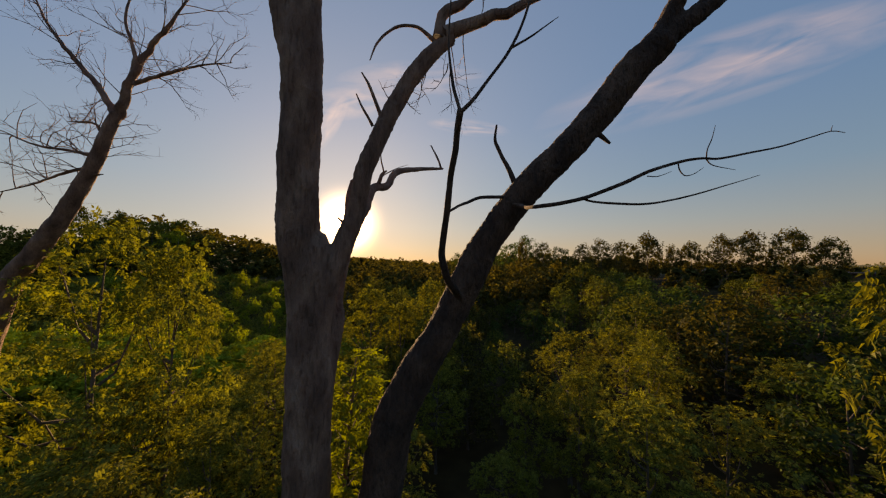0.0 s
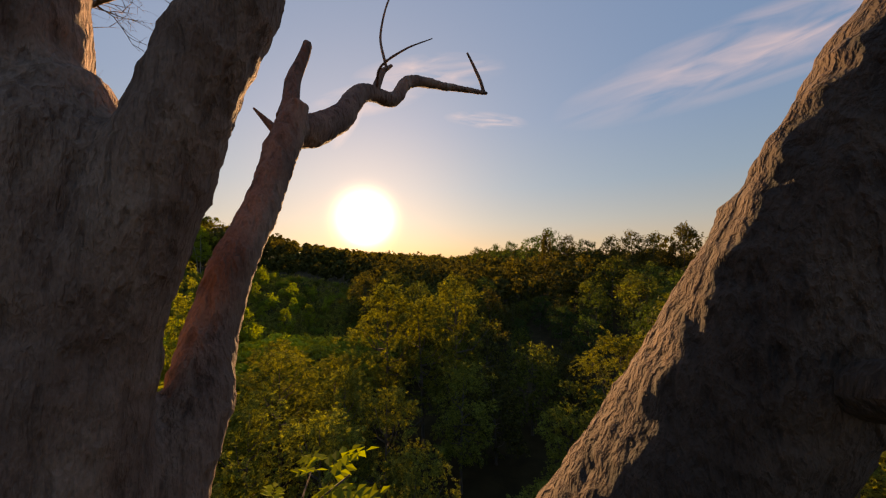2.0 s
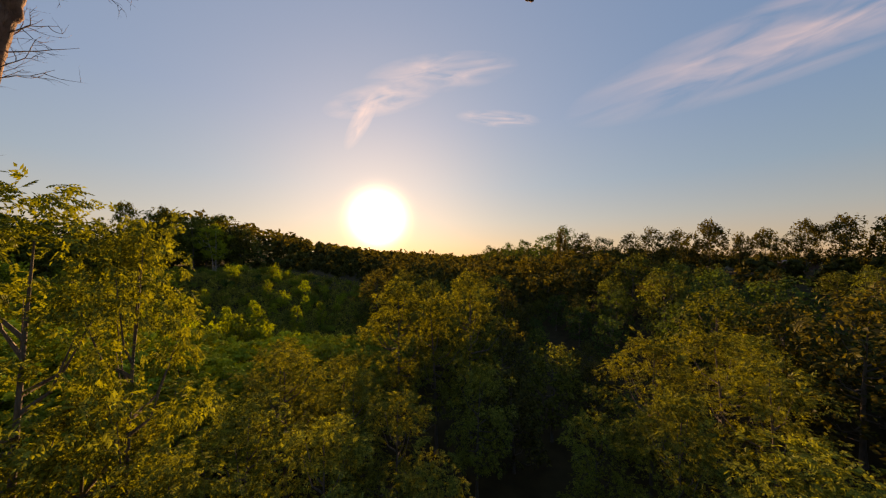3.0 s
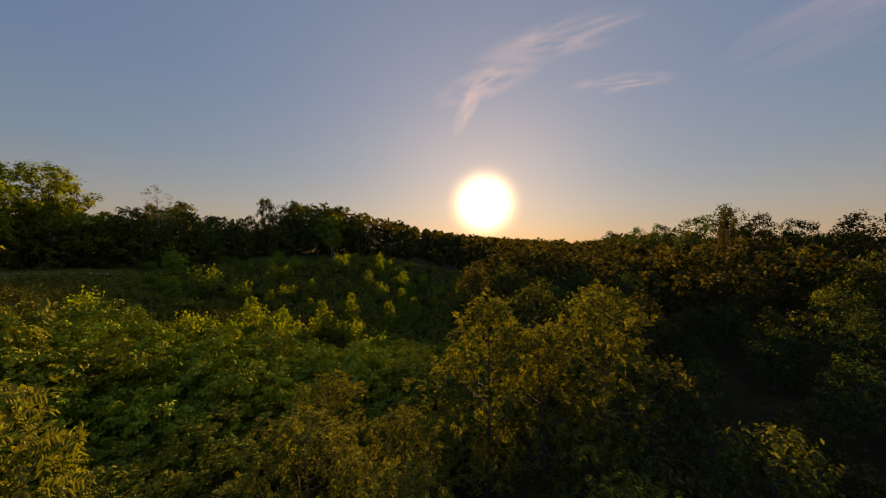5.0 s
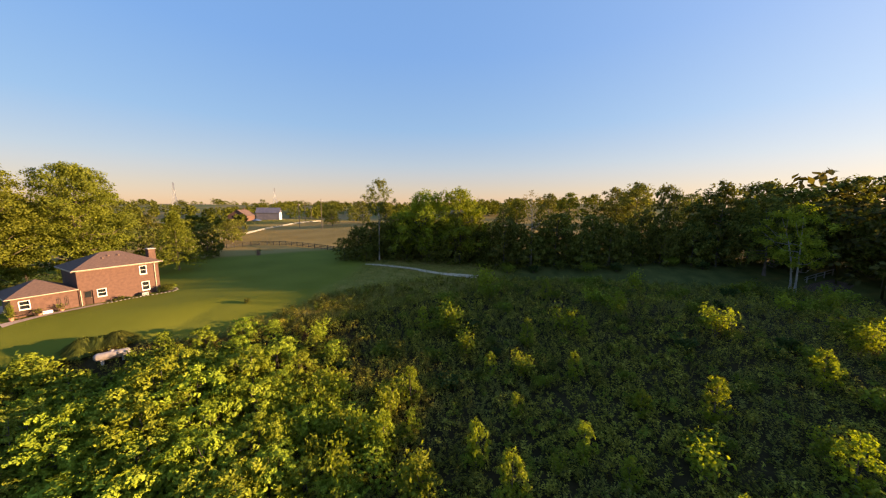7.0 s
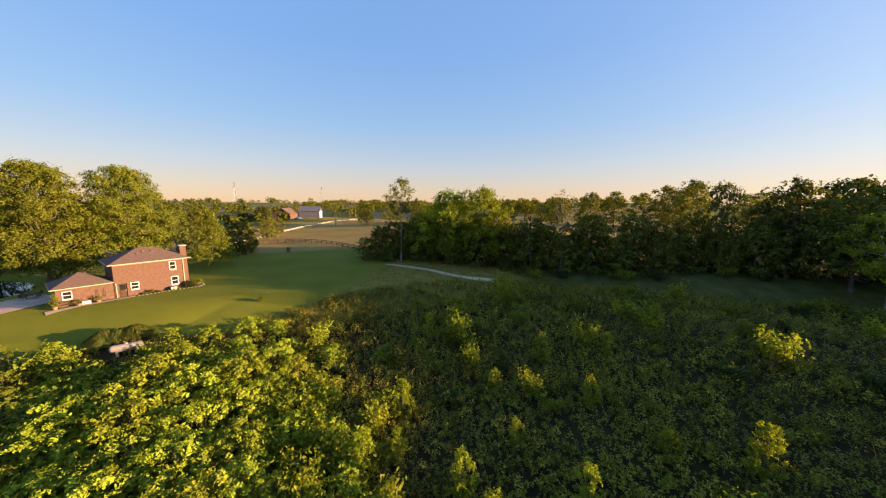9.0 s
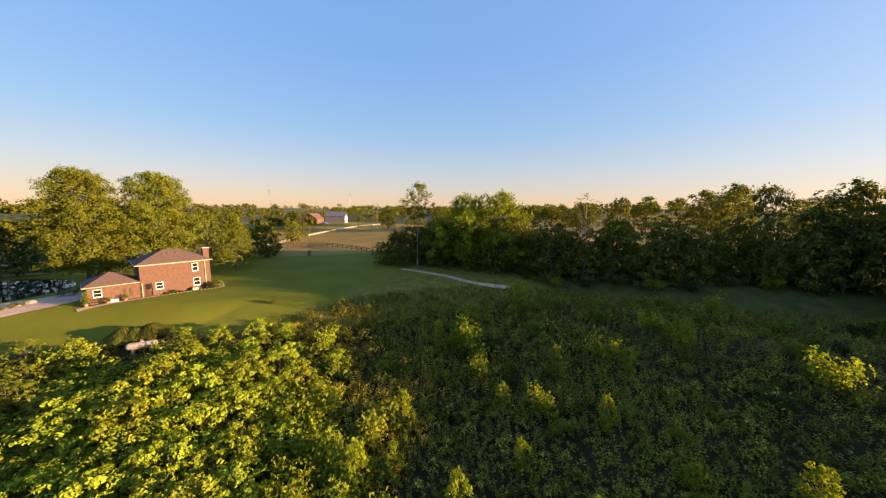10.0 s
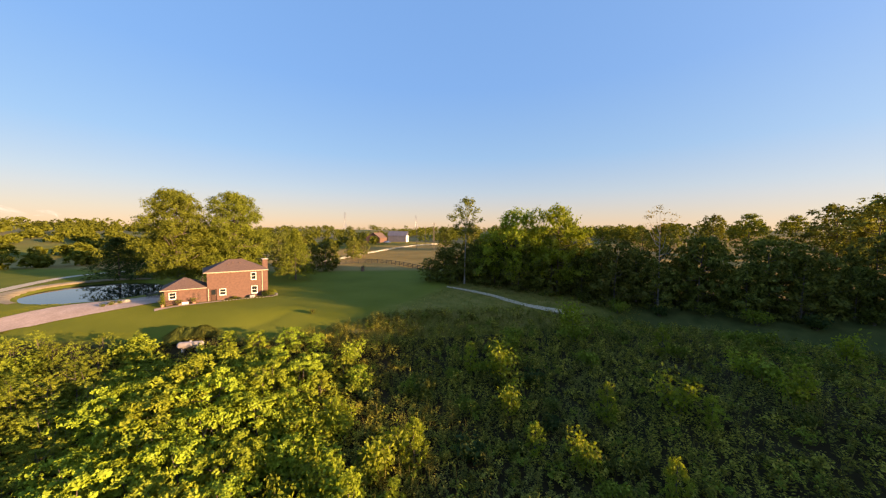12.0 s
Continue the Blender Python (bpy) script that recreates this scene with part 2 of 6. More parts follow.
DRIVE = surface("driveway_concrete", [(0.3, (0.40, 0.27, 0.20)), (0.7, (0.52, 0.36, 0.28))], 0.5, 0.9, 12, 0.2, 0.02)
GRAVEL = surface("gravel", [(0.3, (0.46, 0.35, 0.22)), (0.7, (0.62, 0.48, 0.32))], 2.5, 0.95, 25, 0.6, 0.03)
STONE = surface("field_stone", [(0.3, (0.14, 0.125, 0.105)), (0.7, (0.25, 0.225, 0.19))], 5, 0.9, 30, 0.4, 0.01)
MULCH = surface("mulch", [(0.3, (0.06, 0.035, 0.022)), (0.7, (0.14, 0.08, 0.05))], 6, 0.95, 30, 0.8, 0.04)
DOOR = surface("brown_wood", [(0.3, (0.040, 0.017, 0.010)), (0.7, (0.070, 0.032, 0.020))], 5, 0.85)
STEEL = surface("steel", [(0.3, (0.25, 0.26, 0.28)), (0.7, (0.38, 0.39, 0.41))], 4, 0.45, metallic=0.7)
# dark roof metal, which also puts shade on the barn's walls
BARN_METAL = surface("barn_metal", [(0.3, (0.085, 0.082, 0.105)), (0.7, (0.125, 0.12, 0.15))], 0.6, 0.6)
METAL_ROOF = surface("metal_roof", [(0.3, (0.20, 0.22, 0.27)), (0.7, (0.28, 0.30, 0.36))], 0.6, 0.5, metallic=0.2)
TERRACOTTA = surface("terracotta", [(0.3, (0.35, 0.15, 0.08)), (0.7, (0.45, 0.21, 0.12))], 6, 0.85)
FENCE_DARK = surface("weathered_boards", [(0.3, (0.026, 0.021, 0.017)), (0.7, (0.058, 0.047, 0.038))], 4, 0.9)
FENCE_WHITE = surface("white_boards", [(0.3, (0.36, 0.34, 0.3)), (0.7, (0.5, 0.47, 0.42))], 3, 0.7)
TANK_PAINT = surface("tank_paint", [(0.3, (0.22, 0.185, 0.17)), (0.7, (0.30, 0.26, 0.24))], 2.0, 0.5)
CAR_PAINT = surface("car_paint", [(0.3, (0.05, 0.09, 0.2)), (0.7, (0.06, 0.11, 0.24))], 2.0, 0.3)
TYRE = surface("tyre_rubber", [(0.3, (0.015, 0.015, 0.015)), (0.7, (0.03, 0.03, 0.03))], 8, 0.85)
PALE_BARK = surface("pale_bark", [(0.3, (0.16, 0.135, 0.11)), (0.7, (0.34, 0.3, 0.25))], 5, 0.9, 18, 0.6, 0.02, stretch=(1, 1, 0.4))
TERRACOTTA_BARK = surface("reddish_bark", [(0.3, (0.12, 0.06, 0.035)), (0.7, (0.24, 0.13, 0.08))], 5, 0.95, 18, 0.8, 0.03)
BANK = surface("bare_bank", [(0.3, (0.26, 0.18, 0.09)), (0.7, (0.40, 0.29, 0.15))], 0.8, 0.95, 10, 0.5, 0.03)
WHITE = surface("white_paint", [(0.3, (0.7, 0.68, 0.64)), (0.7, (0.82, 0.8, 0.77))], 3, 0.5)


def glass_dark():
    m, _, b = mat("window_glass")
    b.inputs["Base Color"].default_value = (0.015, 0.018, 0.02, 1)
    b.inputs["Roughness"].default_value, b.inputs["IOR"].default_value = 0.06, 1.5
    return m


def water():
    m, nt, b = mat("pond_water")
    b.inputs["Base Color"].default_value = (0.012, 0.018, 0.016, 1)
    b.inputs["Roughness"].default_value, b.inputs["IOR"].default_value = 0.04, 1.33
    bump(nt, b, noise_tex(nt, 1.4, 3, stretch=(1, 1, 1)), 0.05, 0.03)
    return m


GLASS_DARK, WATER = glass_dark(), water()


# ---- the lie of the land ----
def smooth(a, b, v):
    k = np.clip((v - a) / (b - a), 0, 1)
    return k * k * (3 - 2 * k)


def west_edge(y):
    """Where the lawn and the western plateau end and the scrub slope begins."""
    return -80 + 47 * (1 - smooth(5, 62, y)) + 0.75 * np.clip(12 - y, 0, 200)


def lawn_depth(x, y):
    return (x - west_edge(y)) * 0.7


def mown_edge(x):
    """How far north the mown lawn reaches."""
    return np.interp(x, [-84, -73.9, -61.7, -53.8, -48.7, -43.9, -38.6, -35], [14, 17.7, 21.0, 21.6, 20.6, 19.2, 16.4, 14.4])


def weed_edge(x):
    """Where the tall weeds begin beyond the rough grass."""
    return np.interp(x, [-86, -81, -77.4, -69, -63, -57, -48.7, -44, -38], [75, 52, 44.0, 34.0, 30.0, 25.5, 20.9, 19.3, 16.4])


def pond_reach(x, y):
    """1 on the shore of the pond, less on its water."""
    return np.hypot((x + 29.0) / 10.0, (y + 31.5) / 13.0)


def ground(x, y):
    x, y = np.asarray(x, float), np.asarray(y, float)
    d = lawn_depth(x, y)
    s = np.clip(-0.737 * (x + 33) + 0.676 * (y - 12.5), -60, 60)
    slope = -1.5 - 0.2 * d + 0.12 * np.clip(d / 12, 0, 1) * (s - 33)
    lawn = -1.5 + 2.0 * smooth(0, 9.5, -d) - 1.6 * np.exp(-((x + 80) ** 2 + (y - 46) ** 2) / 500)
    lawn = lawn + 4.8 * np.exp(-((x + 160) / 60) ** 2 - ((y - 5) / 55) ** 2)
    lawn = lawn + 9.0 * np.exp(-((x + 125) / 55) ** 2 - ((y - 205) / 60) ** 2)
    lawn = lawn - 1.3 * (1 - smooth(0.8, 1.15, pond_reach(x, y)))
    west = np.where(d > 0, slope, lawn)
    east_edge = 62 - 0.15 * np.clip(y - 100, -120, 300)
    east = np.minimum(1.0, 1.0 - 0.25 * (east_edge - x))
    k = 2.0
    top = np.maximum(np.maximum(west, east), -14.0)
    h = top + k * np.log(np.exp((west - top) / k) + np.exp((east - top) / k) + np.exp((-14.0 - top) / k)) - 0.3
    h = np.where(d < -2, west, h)
    h = h + 1.15 * np.exp(-((x + 32.6) ** 2 + (y - 12.9) ** 2) / 14) + 4.2 * np.exp(-((x + 172) ** 2 + (y + 100) ** 2) / 2600)
    far = np.hypot(x, y)
    roll = 5 * np.sin(x * 0.006 + 1) * np.sin(y * 0.005 + 2)
    w = smooth(300, 700, far)
    rise = 9.0 * smooth(240, 620, -x) * (1 - smooth(160, 420, y))      # the country climbs gently to the west
    rise = rise + 7.0 * smooth(190, 400, -x) * smooth(-150, 60, y) * (1 - smooth(240, 480, y))
    rise = rise + 9.0 * smooth(95, 270, -y) * smooth(-190, -110, x)      # and to a long low hill in the south
    return h * (1 - w) + w * (2 + roll) + rise


def part(name, bm, material, parent=None, label=""):
    me = bpy.data.meshes.new(name)
    bm.to_mesh(me)
    bm.free()
    me.materials.append(material)
    ob = new(name, me)
    ob.parent = parent
    return tagged(ob, label)


def sheet(name, verts, faces, material, parent=None, flat=True):
    """A mesh from arrays of vertices and faces made above it."""
    me = bpy.data.meshes.new(name)
    verts, faces = np.asarray(verts, np.float32), np.asarray(faces, np.int32)
    me.vertices.add(len(verts))
    me.vertices.foreach_set("co", verts.ravel())
    k = faces.shape[1]
    me.loops.add(faces.size)
    me.loops.foreach_set("vertex_index", faces.ravel())
    me.polygons.add(len(faces))
    me.polygons.foreach_set("loop_start", np.arange(0, faces.size, k, dtype=np.int32))
    me.polygons.foreach_set("use_smooth", np.full(len(faces), not flat))
    me.update(calc_edges=True)
    me.materials.append(material)
    ob = new(name, me)
    ob.parent = parent
    return ob


def build_ground():
    u = np.linspace(-1, 1, 360)
    axis = 75 * u + 2400 * np.sign(u) * np.abs(u) ** 7
    gx, gy = np.meshgrid(axis - 35, axis + 40)
    gz = ground(gx, gy)
    n = len(u)
    verts = np.stack([gx, gy, gz], -1).reshape(-1, 3)
    i = np.arange(n * n).reshape(n, n)
    faces = np.stack([i[:-1, :-1], i[:-1, 1:], i[1:, 1:], i[1:, :-1]], -1).reshape(-1, 4)
    ob = sheet("ground", verts, faces, ground_material(), flat=False)
    x, y = verts[:, 0], verts[:, 1]
    d = lawn_depth(x, y)
    lawn = 1 - smooth(-1.5, 0.5, d)
    field = (1 - smooth(-46, -42, d)) * lawn * (1 - smooth(70, 95, np.abs(y + 0.35 * x + 50))) * (1 - smooth(250, 300, -x))
    field = np.maximum(field, smooth(98, 104, -x) * (1 - smooth(380, 460, -x)) * smooth(8, 16, y) * (1 - smooth(150, 190, y)))
    away = smooth(120, 260, np.hypot(x + 40, y - 20)) * (1 - field)
    rough = lawn * smooth(-2.0, 4.0, y - mown_edge(x)) * smooth(-112, -104, x) * (1 - smooth(42, 52, y))
    # strip below the tree row, its grass darkened in place of shade
    shade_grass = lawn * smooth(42, 54, y) * smooth(-112, -104, x) * (1 - smooth(150, 180, y))
    for name, values in (("lawn", lawn), ("field", field), ("away", away), ("rough", rough), ("shade_grass", shade_grass)):
        a = ob.data.attributes.new(name, "FLOAT", "POINT")
        a.data.foreach_set("value", values.astype(np.float32))
    return tagged(ob, "rolling ground with mown lawn, dry field and dark valley soil", "ground", kind="structure")


def ground_material():
    m, nt, b = mat("ground_cover")
    lawn = nt.nodes.new("ShaderNodeAttribute")
    lawn.attribute_name = "lawn"
    field = nt.nodes.new("ShaderNodeAttribute")
    field.attribute_name = "field"
    soil = ramp(nt, noise_tex(nt, 0.6, 6), [(0.3, (0.032, 0.021, 0.009)), (0.7, (0.066, 0.044, 0.018))])
    grass = ramp(nt, noise_tex(nt, 0.12, 7), [(0.3, (0.122, 0.134, 0.014)), (0.7, (0.166, 0.170, 0.021))])
    dry = ramp(nt, noise_tex(nt, 0.1, 7), [(0.3, (0.25, 0.165, 0.048)), (0.7, (0.33, 0.22, 0.068))])
    c = mix(nt, lawn.outputs["Fac"], soil, grass)
    unmown = nt.nodes.new("ShaderNodeAttribute")
    unmown.attribute_name = "rough"
    rank = ramp(nt, noise_tex(nt, 0.5, 7), [(0.3, (0.150, 0.145, 0.026)), (0.5, (0.215, 0.180, 0.036)), (0.7, (0.290, 0.215, 0.062))])
    c = mix(nt, unmown.outputs["Fac"], c, rank)
    # the row's shade on that strip, painted as a darker grass tone
    deep = nt.nodes.new("ShaderNodeAttribute")
    deep.attribute_name = "shade_grass"
    c = mix(nt, deep.outputs["Fac"], c, ramp(nt, noise_tex(nt, 0.4, 7), [(0.3, (0.055, 0.062, 0.016)), (0.7, (0.11, 0.108, 0.028))]))
    c = mix(nt, field.outputs["Fac"], c, dry)
    away = nt.nodes.new("ShaderNodeAttribute")
    away.attribute_name = "away"
    farm = ramp(nt, noise_tex(nt, 0.012, 5), [(0.35, (0.10, 0.115, 0.035)), (0.5, (0.19, 0.15, 0.065)), (0.62, (0.11, 0.13, 0.04))])
    c = mix(nt, away.outputs["Fac"], c, farm)
    nt.links.new(c, b.inputs["Base Color"])
    b.inputs["Roughness"].default_value, b.inputs["Specular IOR Level"].default_value = 0.95, 0.08
    bump(nt, b, noise_tex(nt, 9, 6), 0.6, 0.08)
    return m


build_ground()


# ---- plants ----
def leaf_quads(rng, points, spread, count, size, up=0.5, long=0.55, outward=None, stray=0.5):
    """Small leaves, each a folded diamond, strewn closely round many points."""
    points = np.asarray(points, float)
    pick = rng.integers(len(points), size=count)
    p = points[pick] + rng.normal(size=(count, 3)) * np.asarray(spread)
    nrm = rng.normal(size=(count, 3)) * stray + np.array([0, 0, up])
    if outward is not None:
        nrm += outward[pick] * 0.95
    nrm /= np.linalg.norm(nrm, axis=1)[:, None]
    a = np.cross(nrm, rng.normal(size=(count, 3)))
    a /= np.linalg.norm(a, axis=1)[:, None]
    b = np.cross(nrm, a)
    s = size * rng.uniform(0.55, 1.3, count)[:, None]
    quad = np.stack([p - a * s, p + (b * long + nrm * 0.12) * s, p + a * s, p - (b * long - nrm * 0.12) * s], 1)
    return quad.reshape(-1, 3), np.arange(count * 4).reshape(-1, 4)


def blades(root, way, face, length, wide):
    """Leaves as folded blades: from their roots along their ways, face up."""
    side = np.cross(way, face)
    side /= np.linalg.norm(side, axis=1)[:, None] + 1e-9
    up = np.cross(side, way)
    l, w = length[:, None], (length * wide)[:, None]
    quad = np.stack([root, root + way * l * 0.45 + side * w + up * w * 0.25, root + way * l - up * l * 0.12, root + way * l * 0.45 - side * w + up * w * 0.25], 1)
    return quad.reshape(-1, 3)


def fronds(rng, points, ways, count, length, pairs=3, droop=0.25):
    """Feathered leaves: leaflets in pairs along a drooping stalk, with one at its end."""
    pick = rng.integers(len(points), size=count)
    n = pairs * 2 + 1
    way = ways[pick] * np.array([1, 1, 0.4]) + rng.normal(size=(count, 3)) * 0.55
    way[:, 2] = way[:, 2] * 0.6 - droop * rng.uniform(0, 1, count) + 0.1
    way /= np.linalg.norm(way, axis=1)[:, None]
    face = np.array([0, 0, 1.0]) + rng.normal(size=(count, 3)) * 0.35 + ways[pick] * 0.5
    side = np.cross(way, face)
    side /= np.linalg.norm(side, axis=1)[:, None]
    up = np.cross(side, way)
    size = length * rng.uniform(0.6, 1.25, count)
    base = points[pick] + rng.normal(size=(count, 3)) * length * 0.35
    out = []
    for k in range(n):
        along = (k // 2 + 1) / (pairs + 1) if k < n - 1 else 1.0
        sgn = 0.0 if k == n - 1 else (1.0 if k % 2 else -1.0)
        root = base + way * (size * along * 0.8)[:, None] - up * (size * 0.16 * along ** 2)[:, None]
        out.append(blades(root, way * (0.45 if sgn else 1.0) + side * sgn * 0.9 - up * 0.12, up, size * (0.42 if sgn else 0.36), np.full(count, 0.27)).reshape(count, 4, 3))
    v = np.stack(out, 1).reshape(-1, 3)
    return v, np.arange(len(v)).reshape(-1, 4)


def sprays(rng, centres, radii, each=9, flat=0.62):
    """Leafy shoots on the outer shells of a crown's clumps, with gaps between; also their outward ways."""
    out, ways = [], []
    for c, r in zip(centres, radii):
        v = rng.normal(size=(each, 3))
        v /= np.linalg.norm(v, axis=1)[:, None]
        v[:, 2] = np.abs(v[:, 2]) * np.where(rng.uniform(size=each) < 0.78, 1, -0.7)
        out.append(np.asarray(c) + v * r * rng.uniform(0.72, 1.08, each)[:, None] * np.array([1, 1, flat]))
        ways.append(v)
    return np.concatenate(out), np.concatenate(ways)


def tube(bm, points, radii, sides=8, rough=0.0, seed=0):
    """A tapered limb through the points."""
    rings = []
    pts = [Vector(p) for p in points]
    side = None
    for i, p in enumerate(pts):
        ahead = (pts[min(i + 1, len(pts) - 1)] - pts[max(i - 1, 0)]).normalized()
        if side is None:
            side = ahead.orthogonal().normalized()
        side = (side - ahead * side.dot(ahead)).normalized()
        up = ahead.cross(side)
        ring = []
        for k in range(sides):
            a = 2 * math.pi * k / sides
            q = side * math.cos(a) + up * math.sin(a)
            f = 1.0
            if rough:
                base = Vector((q.x * 1.3 + seed, q.y * 1.3, q.z * 1.3)) + p * 1.7
                f += rough * noise.noise(base) + 0.6 * rough * noise.noise(base * 3.1)
                ridge = noise.noise(Vector((q.x * 5.5 + seed, q.y * 5.5, p.z * 2.6)))
                plate = noise.noise(Vector((q.x * 13 + seed, q.y * 13, p.z * 8.0)))
                f += 0.75 * rough * (0.35 - abs(ridge)) + 0.4 * rough * (0.3 - abs(plate))
            ring.append(bm.verts.new(p + q * radii[i] * f))
        rings.append(ring)
    for r0, r1 in zip(rings, rings[1:]):
        for k in range(sides):
            f = bm.faces.new((r0[k], r0[(k + 1) % sides], r1[(k + 1) % sides], r1[k]))
            f.smooth = True
    for ring in (rings[0], rings[-1]):
        bm.faces.new(ring)


def curve_points(points, radii, steps):
    """A smooth line through the points, with the radius along it."""
    pts = [Vector(p) for p in points]
    pts = [pts[0] * 2 - pts[1]] + pts + [pts[-1] * 2 - pts[-2]]
    out, rad = [], []
    for i in range(1, len(pts) - 2):
        p0, p1, p2, p3 = pts[i - 1:i + 3]
        for k in range(steps):
            t = k / steps
            out.append(0.5 * (2 * p1 + (p2 - p0) * t + (2 * p0 - 5 * p1 + 4 * p2 - p3) * t * t + (3 * p1 - p0 - 3 * p2 + p3) * t ** 3))
            rad.append(radii[i - 1] * (1 - t) + radii[i] * t)
    return out + [pts[-2]], rad + [radii[-1]]


def build_tree(seed, height, spread, leaves, size, material, bare=0.3, label="", clumps=46, each=9, trunk=None, bark=None,
               shape=0.6, stems=1, name="tree", flat=0.62, loose=0.065, up=0.5, feathered=0.0, stray=0.5):
    """A leafy tree: tapered trunk with limbs, and a crown of many leaves in uneven clumps."""
    rng = np.random.default_rng(seed)
    root = tagged(new(name), label, "tree")
    bm = bmesh.new()
    trunk_r = trunk or height * 0.015
    centres, radii = [], []
    for stem in range(stems):
        foot = rng.normal(size=2) * (0.35 if stems > 1 else 0.0)
        lean = rng.normal(size=2) * height * (0.035 if stems == 1 else 0.08)
        spine = [(foot[0] + lean[0] * k * k, foot[1] + lean[1] * k * k, height * 0.88 * k) for k in np.linspace(0, 1, 8)]
        tube(bm, spine, [trunk_r * (1.4 if i == 0 else 1.0 - 0.12 * i) for i in range(8)], 7, 0.1, seed)
        for i in range(clumps // stems):
            k = bare + (1 - bare) * (i + 0.5) / (clumps // stems)
            ang = i * 2.4 + rng.uniform(-0.6, 0.6) + stem
            prof = math.sin(math.pi * min(1.0, (k - bare) / (1 - bare) * 0.86 + 0.14)) ** shape
            reach = spread * prof * math.sqrt(rng.uniform(0.1, 1.0)) * rng.uniform(0.8, 1.15)
            c = np.array([foot[0] + lean[0] * k * k + math.cos(ang) * reach, foot[1] + lean[1] * k * k + math.sin(ang) * reach, height * k * 0.95])
            c += rng.normal(size=3) * spread * 0.06
            centres.append(c)
            radii.append(spread * rng.uniform(0.18, 0.36))
            if i % 3 == 0 and reach > spread * 0.25:
                z0 = height * max(0.14, k * 0.74)
                kk = z0 / (height * 0.88)
                a = np.array([foot[0] + lean[0] * kk * kk, foot[1] + lean[1] * kk * kk, z0])
                mid = (a + c) / 2 + np.array([0, 0, -0.05 * height])
                tube(bm, [a, mid, c], [trunk_r * 0.38, trunk_r * 0.24, trunk_r * 0.07], 5)
    part("trunk", bm, bark or BARK, root)
    pts, ways = sprays(rng, centres, radii, each, flat)
    if feathered:
        near = np.linalg.norm(pts[:, None] - pts[None], axis=2) < 0.28 * spread
        pts, ways = pts[near.sum(1) > 6], ways[near.sum(1) > 6]      # no lone leaves in the air
        v, f = fronds(rng, pts + rng.normal(size=pts.shape) * spread * 0.02, ways, leaves // 7, feathered)
    else:
        v, f = leaf_quads(rng, pts, np.array([1, 1, flat + 0.2]) * spread * loose, leaves, size, up, outward=ways, stray=stray)
    sheet("crown", v, f, material, root)
    return root


def build_shrub(seed, height, spread, leaves, size, material, label, upright=0.0, name="shrub"):
    """A low shrub: thin stems from one foot, and shoots of small leaves."""
    rng = np.random.default_rng(seed)
    root = tagged(new(name), label, "shrub")
    bm = bmesh.new()
    tips = []
    for i in range(9):
        ang, r = i * 2.4 + rng.uniform(-0.4, 0.4), spread * rng.uniform(0.15, 0.9) * (1 - 0.5 * upright)
        tip = np.array([math.cos(ang) * r, math.sin(ang) * r, height * rng.uniform(0.6, 1.0)])
        tube(bm, [(0, 0, -0.1), tip * np.array([0.45, 0.45, 0.6]), tip], [0.025, 0.018, 0.006], 4)
        for k in (0.5, 0.7, 0.85, 1.0):
            tips.append(tip * np.array([k, k, k ** 0.8]) + rng.normal(size=3) * spread * 0.1)
    part("stem", bm, BARK, root)
    v, f = leaf_quads(rng, tips, (spread * 0.17, spread * 0.17, height * (0.09 + 0.07 * upright)), leaves, size, 0.4)
    sheet("foliage", v, f, material, root)
    return root


def build_conifer(seed, height, spread, leaves, size, material, label, bare=0.12, name="conifer"):
    """A cone-shaped evergreen: straight trunk, tiers of boughs hung with short sprays."""
    rng = np.random.default_rng(seed)
    root = tagged(new(name), label, "tree")
    bm = bmesh.new()
    tube(bm, [(0, 0, height * k) for k in (0, 0.3, 0.6, 0.98)], [height * 0.018, height * 0.013, height * 0.008, 0.02], 7, 0.1)
    pts = []
    tiers = 17
    for t in range(tiers):
        k = bare + (1 - bare) * t / tiers
        reach = spread * (1 - k) ** 0.75 * rng.uniform(0.85, 1.1)
        for b in range(9):
            ang = b * 0.7 + t * 0.37 + rng.uniform(-0.25, 0.25)
            end = np.array([math.cos(ang) * reach, math.sin(ang) * reach, height * k - reach * 0.1])
            if b % 3 == 0 and reach > 0.5:
                tube(bm, [(0, 0, height * k), end], [0.03, 0.01], 4)
            for q in (0.35, 0.6, 0.8, 1.0):
                pts.append(np.array([0, 0, height * k]) * (1 - q) + end * q + rng.normal(size=3) * 0.12)
    part("trunk", bm, BARK, root)
    v, f = leaf_quads(rng, pts, (0.22, 0.22, 0.14), leaves, size, 0.5, 0.3)
    sheet("needles", v, f, material, root)
    return root


def place(proto, x, y, scale=1.0, turn=0.0, sink=0.15, z=None, tall=1.0):
    zz = float(ground(x, y)) if z is None else z
    ob = copy_thing(proto, pose(x, y, zz - sink, 0, 0, turn))
    ob.scale = (scale, scale, scale * tall)
    return ob


def retire(protos):
    """Takes the patterns that copies were made from out of the place."""
    for p in protos:
        for o in (*p.children_recursive, p):
            bpy.data.objects.remove(o)


NEAR = [build_tree(10 + i, 13, 4.3, 15400, 0.135, (LEAF_GOLD, LEAF_GOLD, LEAF_GOLD, LEAF_GOLD)[i], (0.34, 0.25, 0.3, 0.4)[i],
                   "tall leafy broadleaf tree growing on the valley side", 44, 16, flat=0.2, feathered=0.46) for i in range(4)]
